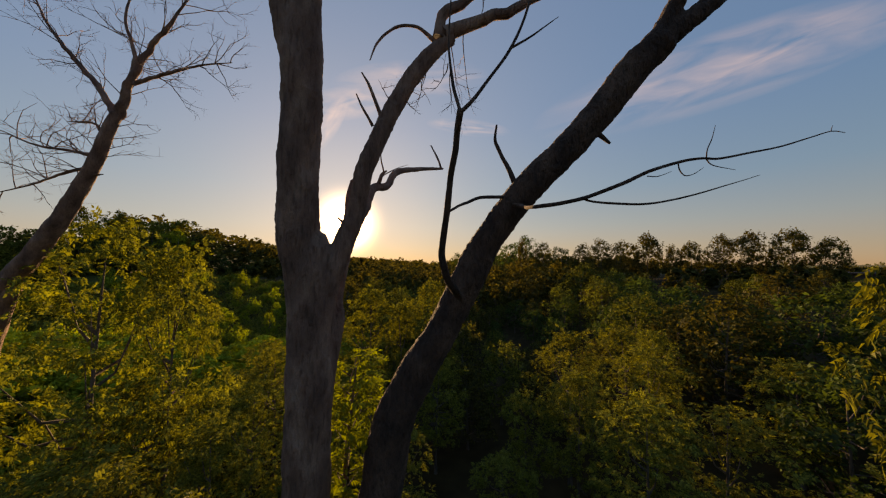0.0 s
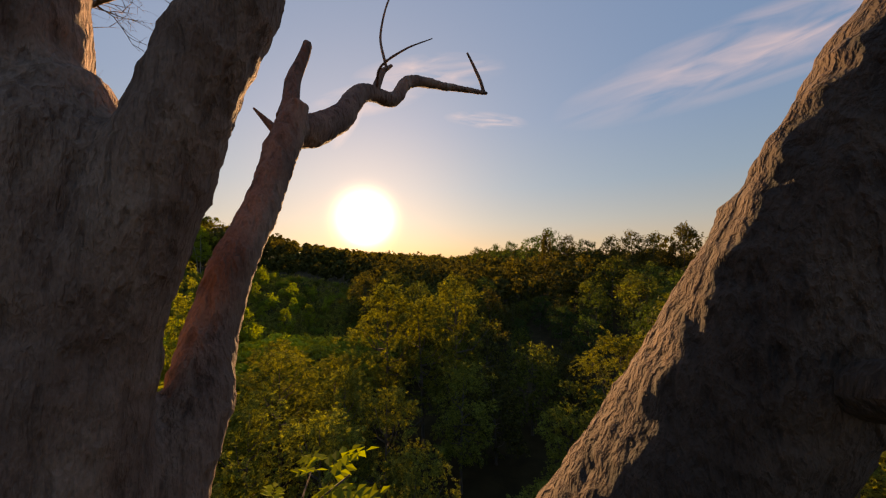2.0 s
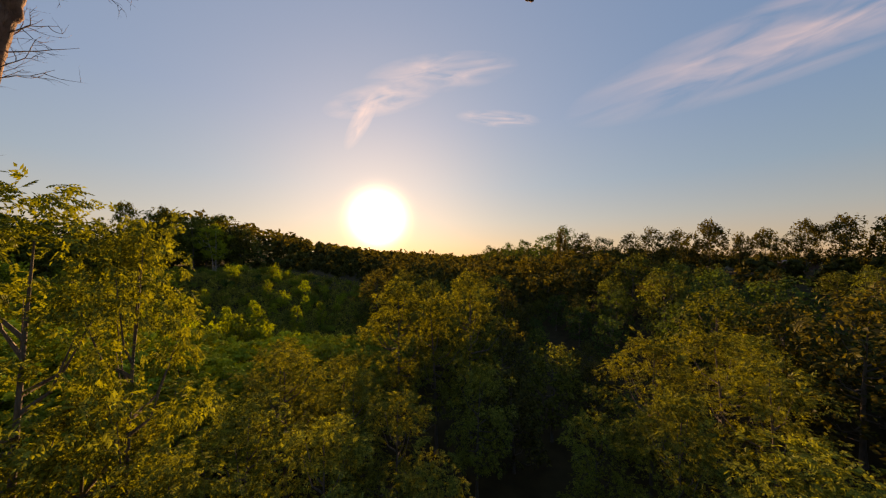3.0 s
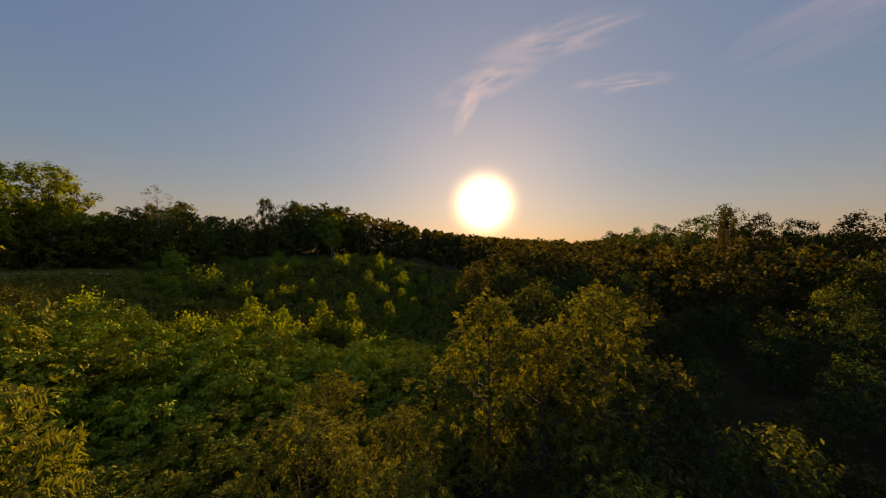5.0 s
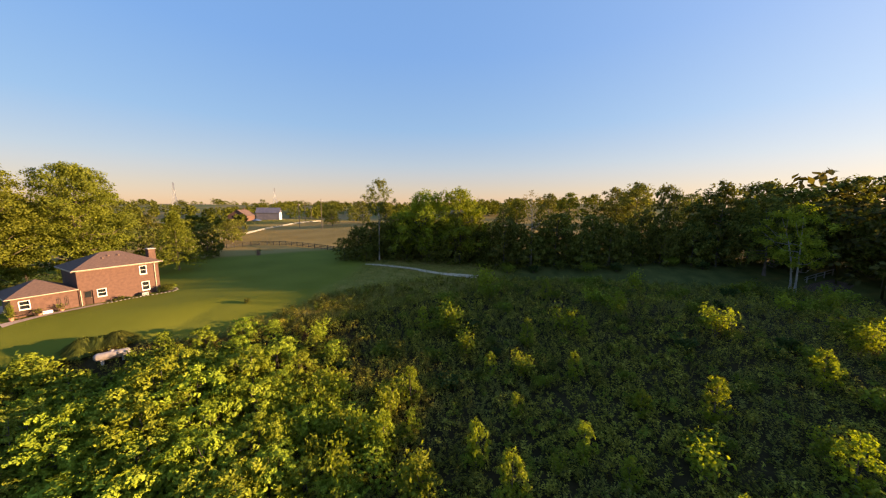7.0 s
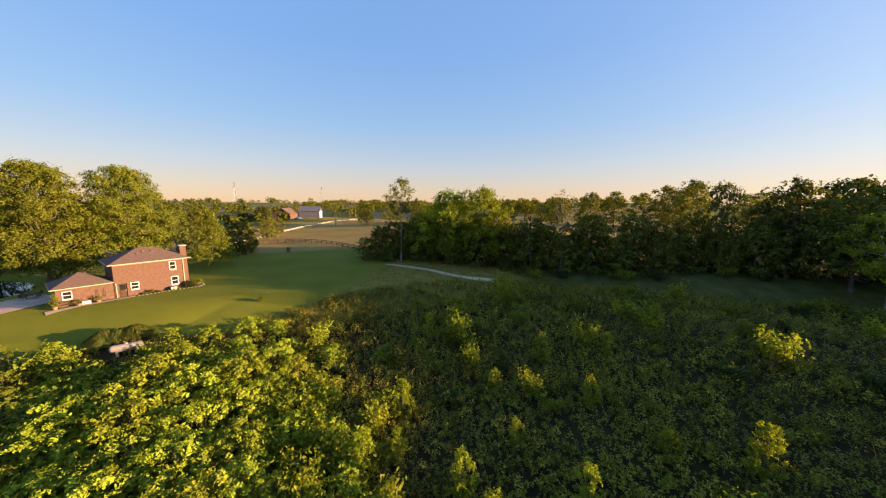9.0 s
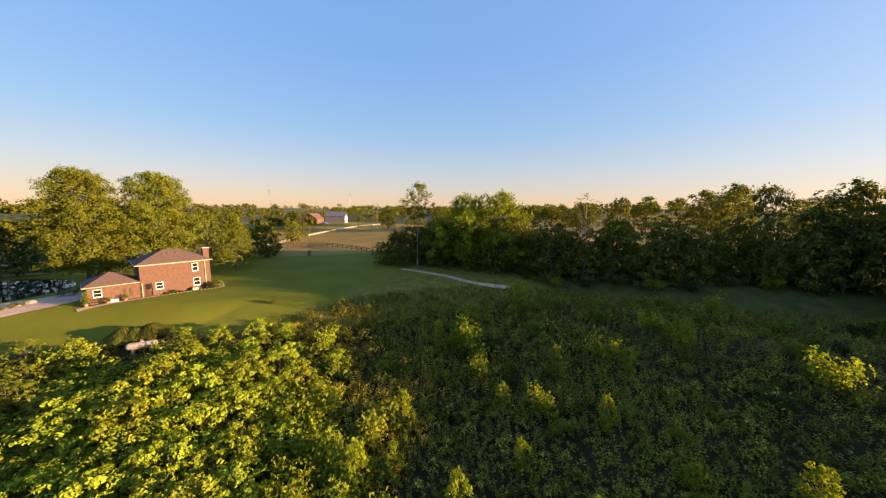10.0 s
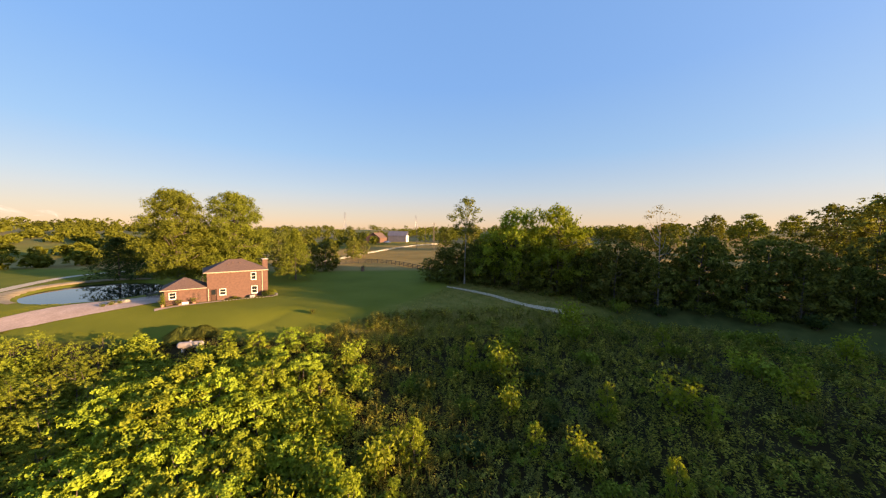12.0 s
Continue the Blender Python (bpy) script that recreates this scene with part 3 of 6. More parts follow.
# mostly dark-leaved crowns: the backlit valley's shade is put into leaf colour
MID = [build_tree(20 + i, 13, 4.6, 3400, 0.24, (LEAF_BACKLIT, LEAF_DARK, LEAF_BACKLIT, LEAF)[i], 0.2,
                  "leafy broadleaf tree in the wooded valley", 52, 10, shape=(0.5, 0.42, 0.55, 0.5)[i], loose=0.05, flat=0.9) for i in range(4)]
EDGE = [build_tree(30 + i, 13, 4.8, 4200, 0.27, (LEAF_HEDGE, LEAF, LEAF_HEDGE, LEAF_YELLOW)[i], 0.15,
                   "full leafy tree at the edge of the wood", 54, 10, shape=(0.5, 0.45, 0.6, 0.5)[i], loose=0.05) for i in range(4)]
# ridge tree given the darkened leaf, so it stands backlit
ROUND = build_tree(38, 10, 4.4, 5200, 0.24, LEAF_BACKLIT, 0.12, "rounded tree alone on the ridge, leaves darkened as if backlit", 60, 10, shape=0.42, loose=0.05, flat=0.85)
# darker-leaved patterns that stand for trees in shade
SHADY = [EDGE[1], MID[1], EDGE[1], MID[3]]
YOUNG = [build_tree(40 + i, 6.0, 2.9, 6600, 0.135, (LEAF_BRIGHT, LEAF_OLIVE, LEAF_BRIGHT)[i], 0.06, "young yellow-green tree on the scrubby slope", 46, 10, stems=2, name="sapling",
                    shape=0.4, flat=0.5, up=0.25, loose=0.042, stray=0.36) for i in range(3)]
SLENDER = [build_tree(70 + i, 5.0, 1.35, 2600, 0.11, LEAF_GLOW, 0.08, "slender sunlit sapling standing among the weeds", 34, 8, name="sapling",
                      shape=0.6, flat=0.9, up=0.3, loose=0.06) for i in range(2)]
VALLEY = [build_tree(75 + i, 6.0, 2.9, 6000, 0.12, LEAF_VALLEY, 0.08, "young olive-green tree on the valley side", 38, 10, stems=2, name="sapling",
                     shape=0.45, flat=0.34, up=0.3, feathered=0.36) for i in range(2)]
HEDGE = [build_tree(60 + i, 9, 3.6, 4000, 0.225, (LEAF_HEDGE, LEAF, LEAF_HEDGE)[i], 0.03, "dense dark green tree in the overgrown hedgerow", 54, 10, shape=0.35, up=0.2, loose=0.05)
         for i in range(3)]
SHRUB = [build_shrub(50 + i, (1.7, 1.3, 2.4, 1.1)[i], (1.2, 1.0, 1.3, 0.8)[i], 620, 0.12, (LEAF_MOSS, LEAF, LEAF_GLOW, LEAF_DARK)[i],
                     ("green leafy shrub among the weeds", "low green shrub among the weeds", "yellow-green shrub standing above the weeds", "small dark shrub among the weeds")[i],
                     (0, 0.2, 0.5, 0.3)[i]) for i in range(4)]


# ---- the dead trees that the camera flies between ----
def dead_tree(label, limbs, twigs, seed, twig_size, bark=DEAD_BARK, plates=0.0):
    """A bare tree: a trunk with its thick stems grown into one, thinner limbs as given by their lines, and twigs."""
    root = tagged(new("dead_tree"), label, "tree")
    whole = bmesh.new()
    for i, (name, points, radii, sides) in enumerate(limbs):
        thick = sides > 12
        bm = whole if thick else bmesh.new()
        pts, rad = curve_points(points, radii, 22 if thick else 12)
        if not thick:
            pts = [p + noise.noise_vector(p * 4.0) * r * 0.5 for p, r in zip(pts, rad)]
        tube(bm, pts, rad, sides * 2 if thick else sides, 0.115 if thick else 0.22, seed + i)
        if not thick:
            part(name, bm, bark, root)
    trunk = part("trunk", whole, bark, root)
    if plates:
        # forks close smoothly, and the bark lifts in small broken plates
        knit = trunk.modifiers.new("knit", "REMESH")
        knit.mode, knit.voxel_size, knit.use_smooth_shade = "VOXEL", 0.02, True
        ease = trunk.modifiers.new("ease", "SMOOTH")
        ease.factor, ease.iterations = 0.5, 7
        for size, depth in ((0.14, 0.016), (0.05, 0.02)):
            lump = bpy.data.textures.new("bark_plates", "CLOUDS")
            lump.noise_scale, lump.noise_depth = size, 2
            lift = trunk.modifiers.new("plates", "DISPLACE")
            lift.texture, lift.strength, lift.mid_level, lift.texture_coords = lump, depth * plates, 0.5, "LOCAL"
    rng = np.random.default_rng(seed)
    for start, way, length in twigs:
        bm = bmesh.new()
        grow_twig(bm, rng, Vector(start), Vector(way).normalized(), length, twig_size, 0)
        part("twig", bm, bark, root)
    return root


def grow_twig(bm, rng, at, way, length, radius, depth):
    pts, n = [at], 6
    for k in range(n):
        way = (way + Vector(rng.normal(size=3)) * 0.16 + Vector((0, 0, 0.03))).normalized()
        pts.append(pts[-1] + way * length / n)
    tube(bm, pts, [radius * (1 - 0.8 * k / n) for k in range(n + 1)], 5)
    if depth < 2:
        for k in range(2, n):
            if rng.uniform() < 0.75:
                side = (way + Vector(rng.normal(size=3)) * 0.75).normalized()
                grow_twig(bm, rng, pts[k], side, length * rng.uniform(0.3, 0.6), radius * 0.5, depth + 1)


def build_dead_trees():
    dead_tree("dead forked tree trunk with grey-brown peeling bark", [
        ("trunk", [(-1.95, 7.05, -14.43), (-1.95, 6.82, -6.03), (-1.94, 6.66, -2.04), (-1.94, 6.53, 0.63), (-1.93, 6.47, 1.94), (-1.92, 6.45, 2.9), (-1.91, 6.44, 3.54), (-1.87, 6.44, 3.84), (-1.82, 6.44, 4.04)],
         [0.43, 0.35, 0.3, 0.285, 0.28, 0.275, 0.265, 0.21, 0.07], 24),
        ("stem", [(-2.00, 6.43, 3.1), (-2.08, 6.40, 3.98), (-2.10, 6.36, 4.84), (-2.06, 6.33, 5.57), (-2.05, 6.30, 6.29), (-1.98, 6.25, 7.02), (-1.90, 6.22, 7.74), (-1.70, 6.26, 9.53)],
         [0.19, 0.25, 0.25, 0.245, 0.25, 0.17, 0.152, 0.100], 20),
        ("stem", [(-2.12, 6.30, 6.17), (-2.26, 6.28, 6.62), (-2.37, 6.24, 7.29), (-2.53, 6.20, 8.41)], [0.163, 0.152, 0.130, 0.087], 14),
        ("stem", [(-1.78, 6.45, 3.2), (-1.48, 6.5, 4.05), (-1.38, 6.52, 4.32), (-1.28, 6.5, 4.87), (-1.05, 6.57, 5.48), (-0.86, 6.62, 5.9), (-0.62, 6.66, 6.33), (-0.36, 6.70, 6.66), (-0.12, 6.75, 6.90)],
         [0.16, 0.125, 0.12, 0.12, 0.125, 0.12, 0.115, 0.105, 0.09], 18),
        ("limb", [(-0.25, 6.72, 6.90), (0.30, 6.79, 7.20), (0.91, 6.88, 7.51), (1.60, 6.99, 7.96)], [0.108, 0.087, 0.065, 0.033], 10),
        ("limb", [(-0.30, 6.71, 6.85), (-0.23, 6.68, 7.20), (0.12, 6.72, 7.45), (0.45, 6.76, 7.83), (0.60, 6.77, 8.64)], [0.087, 0.076, 0.054, 0.043, 0.022], 10),
        ("stem", [(-1.82, 6.52, 1.70), (-1.74, 6.66, 2.50), (-1.71, 6.78, 2.86), (-1.745, 6.86, 3.04), (-1.765, 6.95, 3.22), (-1.745, 7.02, 3.45), (-1.738, 7.14, 3.64), (-1.736, 7.27, 3.88), (-1.752, 7.42, 4.16), (-1.745, 7.52, 4.33), (-1.72, 7.55, 4.50)],
         [0.13, 0.125, 0.115, 0.110, 0.102, 0.095, 0.089, 0.087, 0.093, 0.095, 0.06], 20),
        ("branch", [(-1.80, 7.60, 4.32), (-1.75, 7.77, 4.40), (-1.68, 8.16, 4.68), (-1.64, 8.65, 5.16), (-1.44, 9.16, 5.35), (-1.29, 9.46, 5.73), (-0.88, 10.07, 6.00), (-0.21, 10.71, 6.22)],
         [0.095, 0.118, 0.105, 0.085, 0.080, 0.074, 0.058, 0.034], 14),
        ("stub", [(-0.25, 10.66, 6.20), (-0.37, 10.60, 6.50), (-0.54, 10.50, 6.78)], [0.030, 0.026, 0.016], 8),
        ("stub", [(-1.80, 7.55, 4.40), (-1.84, 7.72, 4.75), (-1.82, 7.85, 5.10)], [0.062, 0.048, 0.030], 10),
        ("stub", [(-1.58, 8.80, 5.20), (-1.52, 8.90, 5.50), (-1.42, 8.95, 5.62)], [0.044, 0.035, 0.018], 8),
        ("stub", [(-1.85, 7.50, 4.30), (-1.96, 7.45, 4.42)], [0.035, 0.006], 6),
        ("branch", [(-1.47, 8.92, 5.55), (-1.54, 8.95, 6.00), (-1.42, 8.98, 6.50), (-1.22, 9.00, 6.90)], [0.018, 0.013, 0.010, 0.004], 6),
        ("branch", [(-1.55, 8.82, 5.30), (-1.45, 8.6, 5.38), (-1.2, 8.55, 5.52), (-0.93, 8.55, 5.62)], [0.016, 0.012, 0.009, 0.004], 6),
        ("branch", [(-0.36, 6.70, 6.80), (-0.61, 6.69, 7.01), (-0.92, 6.64, 6.96), (-1.15, 6.60, 6.71), (-1.26, 6.61, 6.46)], [0.033, 0.022, 0.020, 0.015, 0.007], 6),
        ("branch", [(-1.08, 6.55, 5.61), (-1.22, 6.48, 5.99), (-1.32, 6.41, 6.16)], [0.027, 0.020, 0.009], 6),
        ("branch", [(-1.19, 6.55, 5.50), (-1.31, 6.44, 5.70), (-1.39, 6.43, 5.88)], [0.022, 0.015, 0.007], 6),
    ], [((-0.62, 6.66, 6.3), (0.1, 0.0, -0.9), 0.7), ((-0.82, 6.62, 5.95), (0.5, -0.1, -0.4), 0.35), ((-0.45, 6.68, 6.55), (-0.1, 0.1, -0.9), 0.8),
        ((-0.12, 6.74, 6.9), (0.1, 0.1, -0.9), 1.0), ((0.05, 6.75, 7.05), (0.0, -0.1, -0.9), 1.1), ((0.3, 6.79, 7.15), (0.2, 0.2, 0.8), 0.7), ((-0.9, 6.6, 5.8), (-0.6, 0.0, 0.7), 0.6), ((-1.1, 6.55, 5.4), (-0.5, 0.0, 0.7), 0.5)], 3, 0.009, DEAD_BARK, 1.0)
    dead_tree("dead leaning tree trunk with rough furrowed bark", [
        ("trunk", [(-2.17, 7.60, -13.50), (-1.75, 7.30, -5.00), (-1.30, 7.00, -1.20), (-1.02, 6.78, 0.82), (-0.87, 6.66, 1.56), (-0.61, 6.54, 2.15), (-0.20, 6.38, 2.89), (0.075, 6.26, 3.47), (0.295, 6.19, 3.92), (0.67, 6.04, 4.43), (1.11, 5.88, 4.90), (1.50, 5.76, 5.33), (1.79, 5.63, 5.72), (2.04, 5.50, 5.96)],
         [0.34, 0.32, 0.3, 0.28, 0.265, 0.24, 0.195, 0.185, 0.175, 0.165, 0.162, 0.165, 0.168, 0.155], 24),
        ("limb", [(1.93, 5.53, 5.86), (2.31, 5.40, 6.16), (2.82, 5.37, 6.58), (3.39, 5.34, 7.04), (4.23, 5.40, 8.00)], [0.108, 0.094, 0.079, 0.072, 0.036], 14),
        ("limb", [(1.88, 5.55, 5.80), (2.12, 5.44, 6.28), (2.23, 5.42, 6.68), (2.44, 5.44, 7.20), (2.63, 5.50, 8.20)], [0.094, 0.086, 0.079, 0.064, 0.036], 14),
        ("stem", [(0.00, 6.24, 3.22), (-0.12, 5.86, 3.36), (-0.215, 5.64, 3.54), (-0.252, 5.520, 3.776), (-0.222, 5.379, 4.049), (-0.149, 5.087, 4.577), (-0.113, 4.887, 4.896)], [0.05, 0.042, 0.038, 0.035, 0.032, 0.028, 0.024], 10),
        ("branch", [(-0.113, 4.887, 4.868), (-0.176, 4.924, 5.169), (-0.204, 4.996, 5.560), (-0.185, 5.015, 5.960)], [0.016, 0.013, 0.010, 0.006], 7),
        ("branch", [(-0.113, 4.887, 4.868), (0.060, 4.878, 5.050), (0.306, 4.860, 5.405), (0.452, 4.887, 5.769), (0.561, 4.924, 6.233)], [0.017, 0.014, 0.012, 0.010, 0.006], 7),
        ("branch", [(0.306, 4.860, 5.396), (0.488, 4.851, 5.505), (0.706, 4.887, 5.687)], [0.010, 0.008, 0.003], 6),
        ("branch", [(0.560, 6.000, 4.330), (0.580, 5.600, 4.230), (0.524, 5.107, 4.13), (0.654, 4.856, 4.111), (0.793, 4.714, 4.126), (0.89, 4.612, 4.154), (1.009, 4.569, 4.2), (1.208, 4.562, 4.289), (1.408, 4.558, 4.349), (1.567, 4.555, 4.378), (1.687, 4.554, 4.378), (1.906, 4.57, 4.422), (2.169, 4.585, 4.479), (2.395, 4.6, 4.548), (2.584, 4.615, 4.607), (2.691, 4.615, 4.599)], [0.026, 0.022, 0.0165, 0.0155, 0.0145, 0.0135, 0.0125, 0.0115, 0.0105, 0.0095, 0.0085, 0.0075, 0.006, 0.005, 0.004, 0.002], 8),
        ("branch", [(0.793, 4.714, 4.126), (0.859, 4.676, 4.093), (1.01, 4.576, 4.057), (1.163, 4.535, 4.05), (1.394, 4.552, 4.09), (1.706, 4.585, 4.176), (2.068, 4.636, 4.287)], [0.009, 0.008, 0.0075, 0.007, 0.006, 0.0045, 0.002], 6),
        ("branch", [(1.408, 4.558, 4.345), (1.405, 4.541, 4.287), (1.425, 4.523, 4.246), (1.488, 4.522, 4.258), (1.554, 4.519, 4.302)], [0.005, 0.0045, 0.004, 0.003, 0.0015], 5),
        ("branch", [(1.607, 4.555, 4.378), (1.632, 4.571, 4.453), (1.681, 4.586, 4.538), (1.723, 4.6, 4.644)], [0.005, 0.004, 0.003, 0.0015], 5),
        ("branch", [(1.607, 4.555, 4.37), (1.638, 4.537, 4.324), (1.796, 4.538, 4.293)], [0.005, 0.0035, 0.0015], 5),
        ("branch", [(1.189, 4.564, 4.253), (1.255, 4.544, 4.247), (1.353, 4.542, 4.283)], [0.004, 0.003, 0.0012], 5),
        ("branch", [(2.584, 4.615, 4.607), (2.6, 4.613, 4.656)], [0.003, 0.001], 5),
        ("branch", [(0.550, 6.050, 4.430), (0.225, 5.905, 4.392), (-0.008, 5.675, 4.278), (-0.198, 5.477, 4.148)], [0.021, 0.019, 0.016, 0.013], 7),
        ("stub", [(0.65, 6.02, 4.46), (0.452, 6.079, 4.961), (0.382, 6.07, 5.122), (0.397, 6.061, 5.3)], [0.034, 0.022, 0.018, 0.010], 8),
        ("stub", [(1.40, 5.78, 5.14), (1.48, 5.74, 5.05), (1.56, 5.70, 4.945)], [0.04, 0.03, 0.014], 7),
    ], [((-0.2, 5.0, 5.4), (0.1, 0.1, -0.9), 0.45), ((-0.21, 5.0, 5.35), (-0.2, 0.1, -0.8), 0.35)], 23, 0.006, LEANING_BARK_SHADED, 1.2)
    far = ("bare dead tree with many fine grey twigs", [
        ("trunk", [(-18.5, 13.8, -11.0), (-17.2, 13.7, -4.0), (-15.7, 13.6, 2.2), (-14.5, 13.5, 4.0), (-13.5, 13.4, 5.3), (-12.5, 13.3, 6.9), (-11.9, 13.2, 8.2), (-11.6, 13.2, 8.9)],
         [0.42, 0.38, 0.33, 0.29, 0.26, 0.22, 0.19, 0.17], 16),
        ("limb", [(-11.6, 13.2, 8.8), (-11.1, 13.1, 10.0), (-10.5, 13.1, 11.2), (-9.8, 13.0, 11.9), (-9.2, 13.0, 12.9)], [0.17, 0.13, 0.09, 0.06, 0.03], 9),
        ("limb", [(-11.0, 13.1, 9.9), (-9.8, 13.1, 10.3), (-8.6, 13.1, 10.6), (-7.6, 13.1, 10.7)], [0.07, 0.055, 0.035, 0.012], 8),
        ("limb", [(-11.7, 13.2, 8.8), (-12.2, 13.2, 9.7), (-13.2, 13.1, 10.9), (-14.0, 13.0, 12.0), (-14.6, 13.0, 13.2)], [0.12, 0.1, 0.07, 0.04, 0.02], 8),
        ("limb", [(-11.1, 13.1, 10.0), (-11.0, 13.1, 11.0), (-11.3, 13.0, 12.2), (-11.0, 13.0, 13.6)], [0.09, 0.06, 0.04, 0.02], 8),
        ("limb", [(-12.3, 13.3, 7.4), (-13.3, 13.3, 7.6), (-14.5, 13.3, 7.8), (-15.7, 13.3, 8.3)], [0.07, 0.05, 0.035, 0.015], 7),
        ("limb", [(-12.6, 13.3, 7.0), (-13.4, 13.3, 6.8), (-14.6, 13.35, 6.4), (-15.9, 13.4, 6.1)], [0.06, 0.045, 0.03, 0.012], 7),
        ("limb", [(-12.1, 13.25, 7.9), (-12.3, 13.2, 8.5), (-13.3, 13.2, 8.6)], [0.06, 0.04, 0.015], 7),
        ("stub", [(-12.6, 13.3, 6.7), (-12.0, 13.25, 6.75)], [0.08, 0.01], 6)])
    rng = np.random.default_rng(8)
    twigs = []
    for name, points, radii, sides in far[1][1:8]:
        for k in range(1, len(points)):
            for _ in range(5):
                a, b = Vector(points[k - 1]), Vector(points[k])
                start = a.lerp(b, float(rng.uniform(0.3, 1)))
                way = (b - a).normalized() + Vector(rng.normal(size=3)) * 0.7 + Vector((0, 0, 0.25))
                twigs.append((start, way, float(rng.uniform(0.9, 2.0))))
    for z, x in ((7.3, -12.3), (7.6, -12.2), (8.0, -12.0), (8.4, -11.8)):
        for sgn in (-1, 1):
            twigs.append(((x, 13.25, z), (sgn, 0.2, 0.25), 1.5 if sgn > 0 else 1.9))
    dead_tree(far[0], far[1], twigs, 31, 0.018)


build_dead_trees()


# ---- woods of the valley ----
TAKEN = []


def free_spot(x, y, gap):
    return all((x - a) ** 2 + (y - b) ** 2 > gap * gap for a, b in TAKEN)


def known_trees():
    """Trees that stand out, each at its place: x, y, height of its top, width against height."""
    rng = np.random.default_rng(2)
    for protos, spots in (
        (NEAR, ((-6.9, 33, 1.9, 0.8), (-1.0, 36, 2.8, 0.7), (-3.8, 33, 0.8, 0.8), (-14.0, 15.0, 6.0, 0.62), (-12.3, 16.6, 5.1, 0.48), (-11.5, 24.5, -1.6, 0.9),
                (-9.9, 28.5, -3.2, 0.9), (-9.9, 19.0, -2.0, 0.8), (-6.6, 19.0, -2.4, 0.8), (-13.1, 16.0, -0.8, 0.8), (-9.2, 15.2, -1.9, 0.7), (-4.6, 22.5, -2.8, 0.8), (-2.6, 18.0, -3.6, 0.7), (-7.6, 24.5, -2.6, 0.8), (-0.6, 28.0, -3.2, 0.8), (-14.5, 28.5, -2.0, 0.9))),
        (NEAR, ((9.6, 27.0, -0.9, 0.8), (16.0, 30.0, -1.2, 0.9), (14.3, 24.5, -1.5, 0.8), (5.6, 24.5, -4.6, 0.7), (8.2, 22.3, -2.4, 0.7), (9.4, 17.5, -2.2, 0.8), (3.4, 20.5, -6.5, 0.7), (20.5, 33, -2.2, 0.9), (13.5, 18.0, -2.6, 0.9),
                (-10, 10.5, -0.8, 0.9), (-15, 11, 0.6, 1.0), (-14, 4, 0.0, 1.0), (-9, 5, -2.5, 0.8), (9.4, 7.4, 6.0, 0.36), (13, 12, -4.0, 1.0), (9, 8, -6.0, 1.0), (19, 14, -3.5, 1.0), (24, 24, -2.5, 1.0))),
        (MID, ((28, 58, 0.6, 0.9), (24, 47, -2.0, 0.9), (34, 44, -1.0, 1.0), (30, 34, -1.5, 1.0), (27, 16, -2, 1.0), (38, 28, 1.0, 1.0), (34, 66, 3.0, 1.0)))):
        for x, y, top, wide in spots:
            foot = float(ground(x, y))
            p = protos[int(rng.integers(len(protos)))]
            tall = (top - foot) / 13.0
            place(p, x, y, wide * max(0.7, tall), float(rng.uniform(0, 360)), tall=tall / (wide * max(0.7, tall)))
            TAKEN.append((x, y))


def strewn(name, spots, material, label, leaves, size, kind="stuff"):
    """Many far trees in one piece: crowns of leaf clumps over short trunks. spots: x, y, foot, height, spread."""
    rng = np.random.default_rng(len(spots))
    vs = []
    for x, y, foot, height, wide in spots:
        k = np.arange(16)
        ang, up = k * 2.4 + rng.uniform(0, 6), (k + 0.5) / 16
        reach = wide * np.sin(np.pi * np.minimum(1, up * 0.8 + 0.2)) ** 0.6 * np.sqrt(rng.uniform(0.1, 1, 16))
        c = np.stack([x + np.cos(ang) * reach, y + np.sin(ang) * reach, foot + height * (0.16 + 0.78 * up)], 1)
        pts, ways = sprays(rng, c, wide * rng.uniform(0.2, 0.4, 16), 5)
        q, _ = leaf_quads(rng, pts, wide * 0.07, leaves, size, outward=ways)
        vs.append(q)
        w = height * 0.016
        vs.append(np.array([(x - w, y, foot - 0.4), (x + w, y, foot - 0.4), (x + w * 0.6, y, foot + height * 0.6), (x - w * 0.6, y, foot + height * 0.6)]))
    v = np.concatenate(vs)
    ob = sheet(name, v, np.arange(len(v)).reshape(-1, 4), material)
    return tagged(ob, label, "woods", kind=kind)


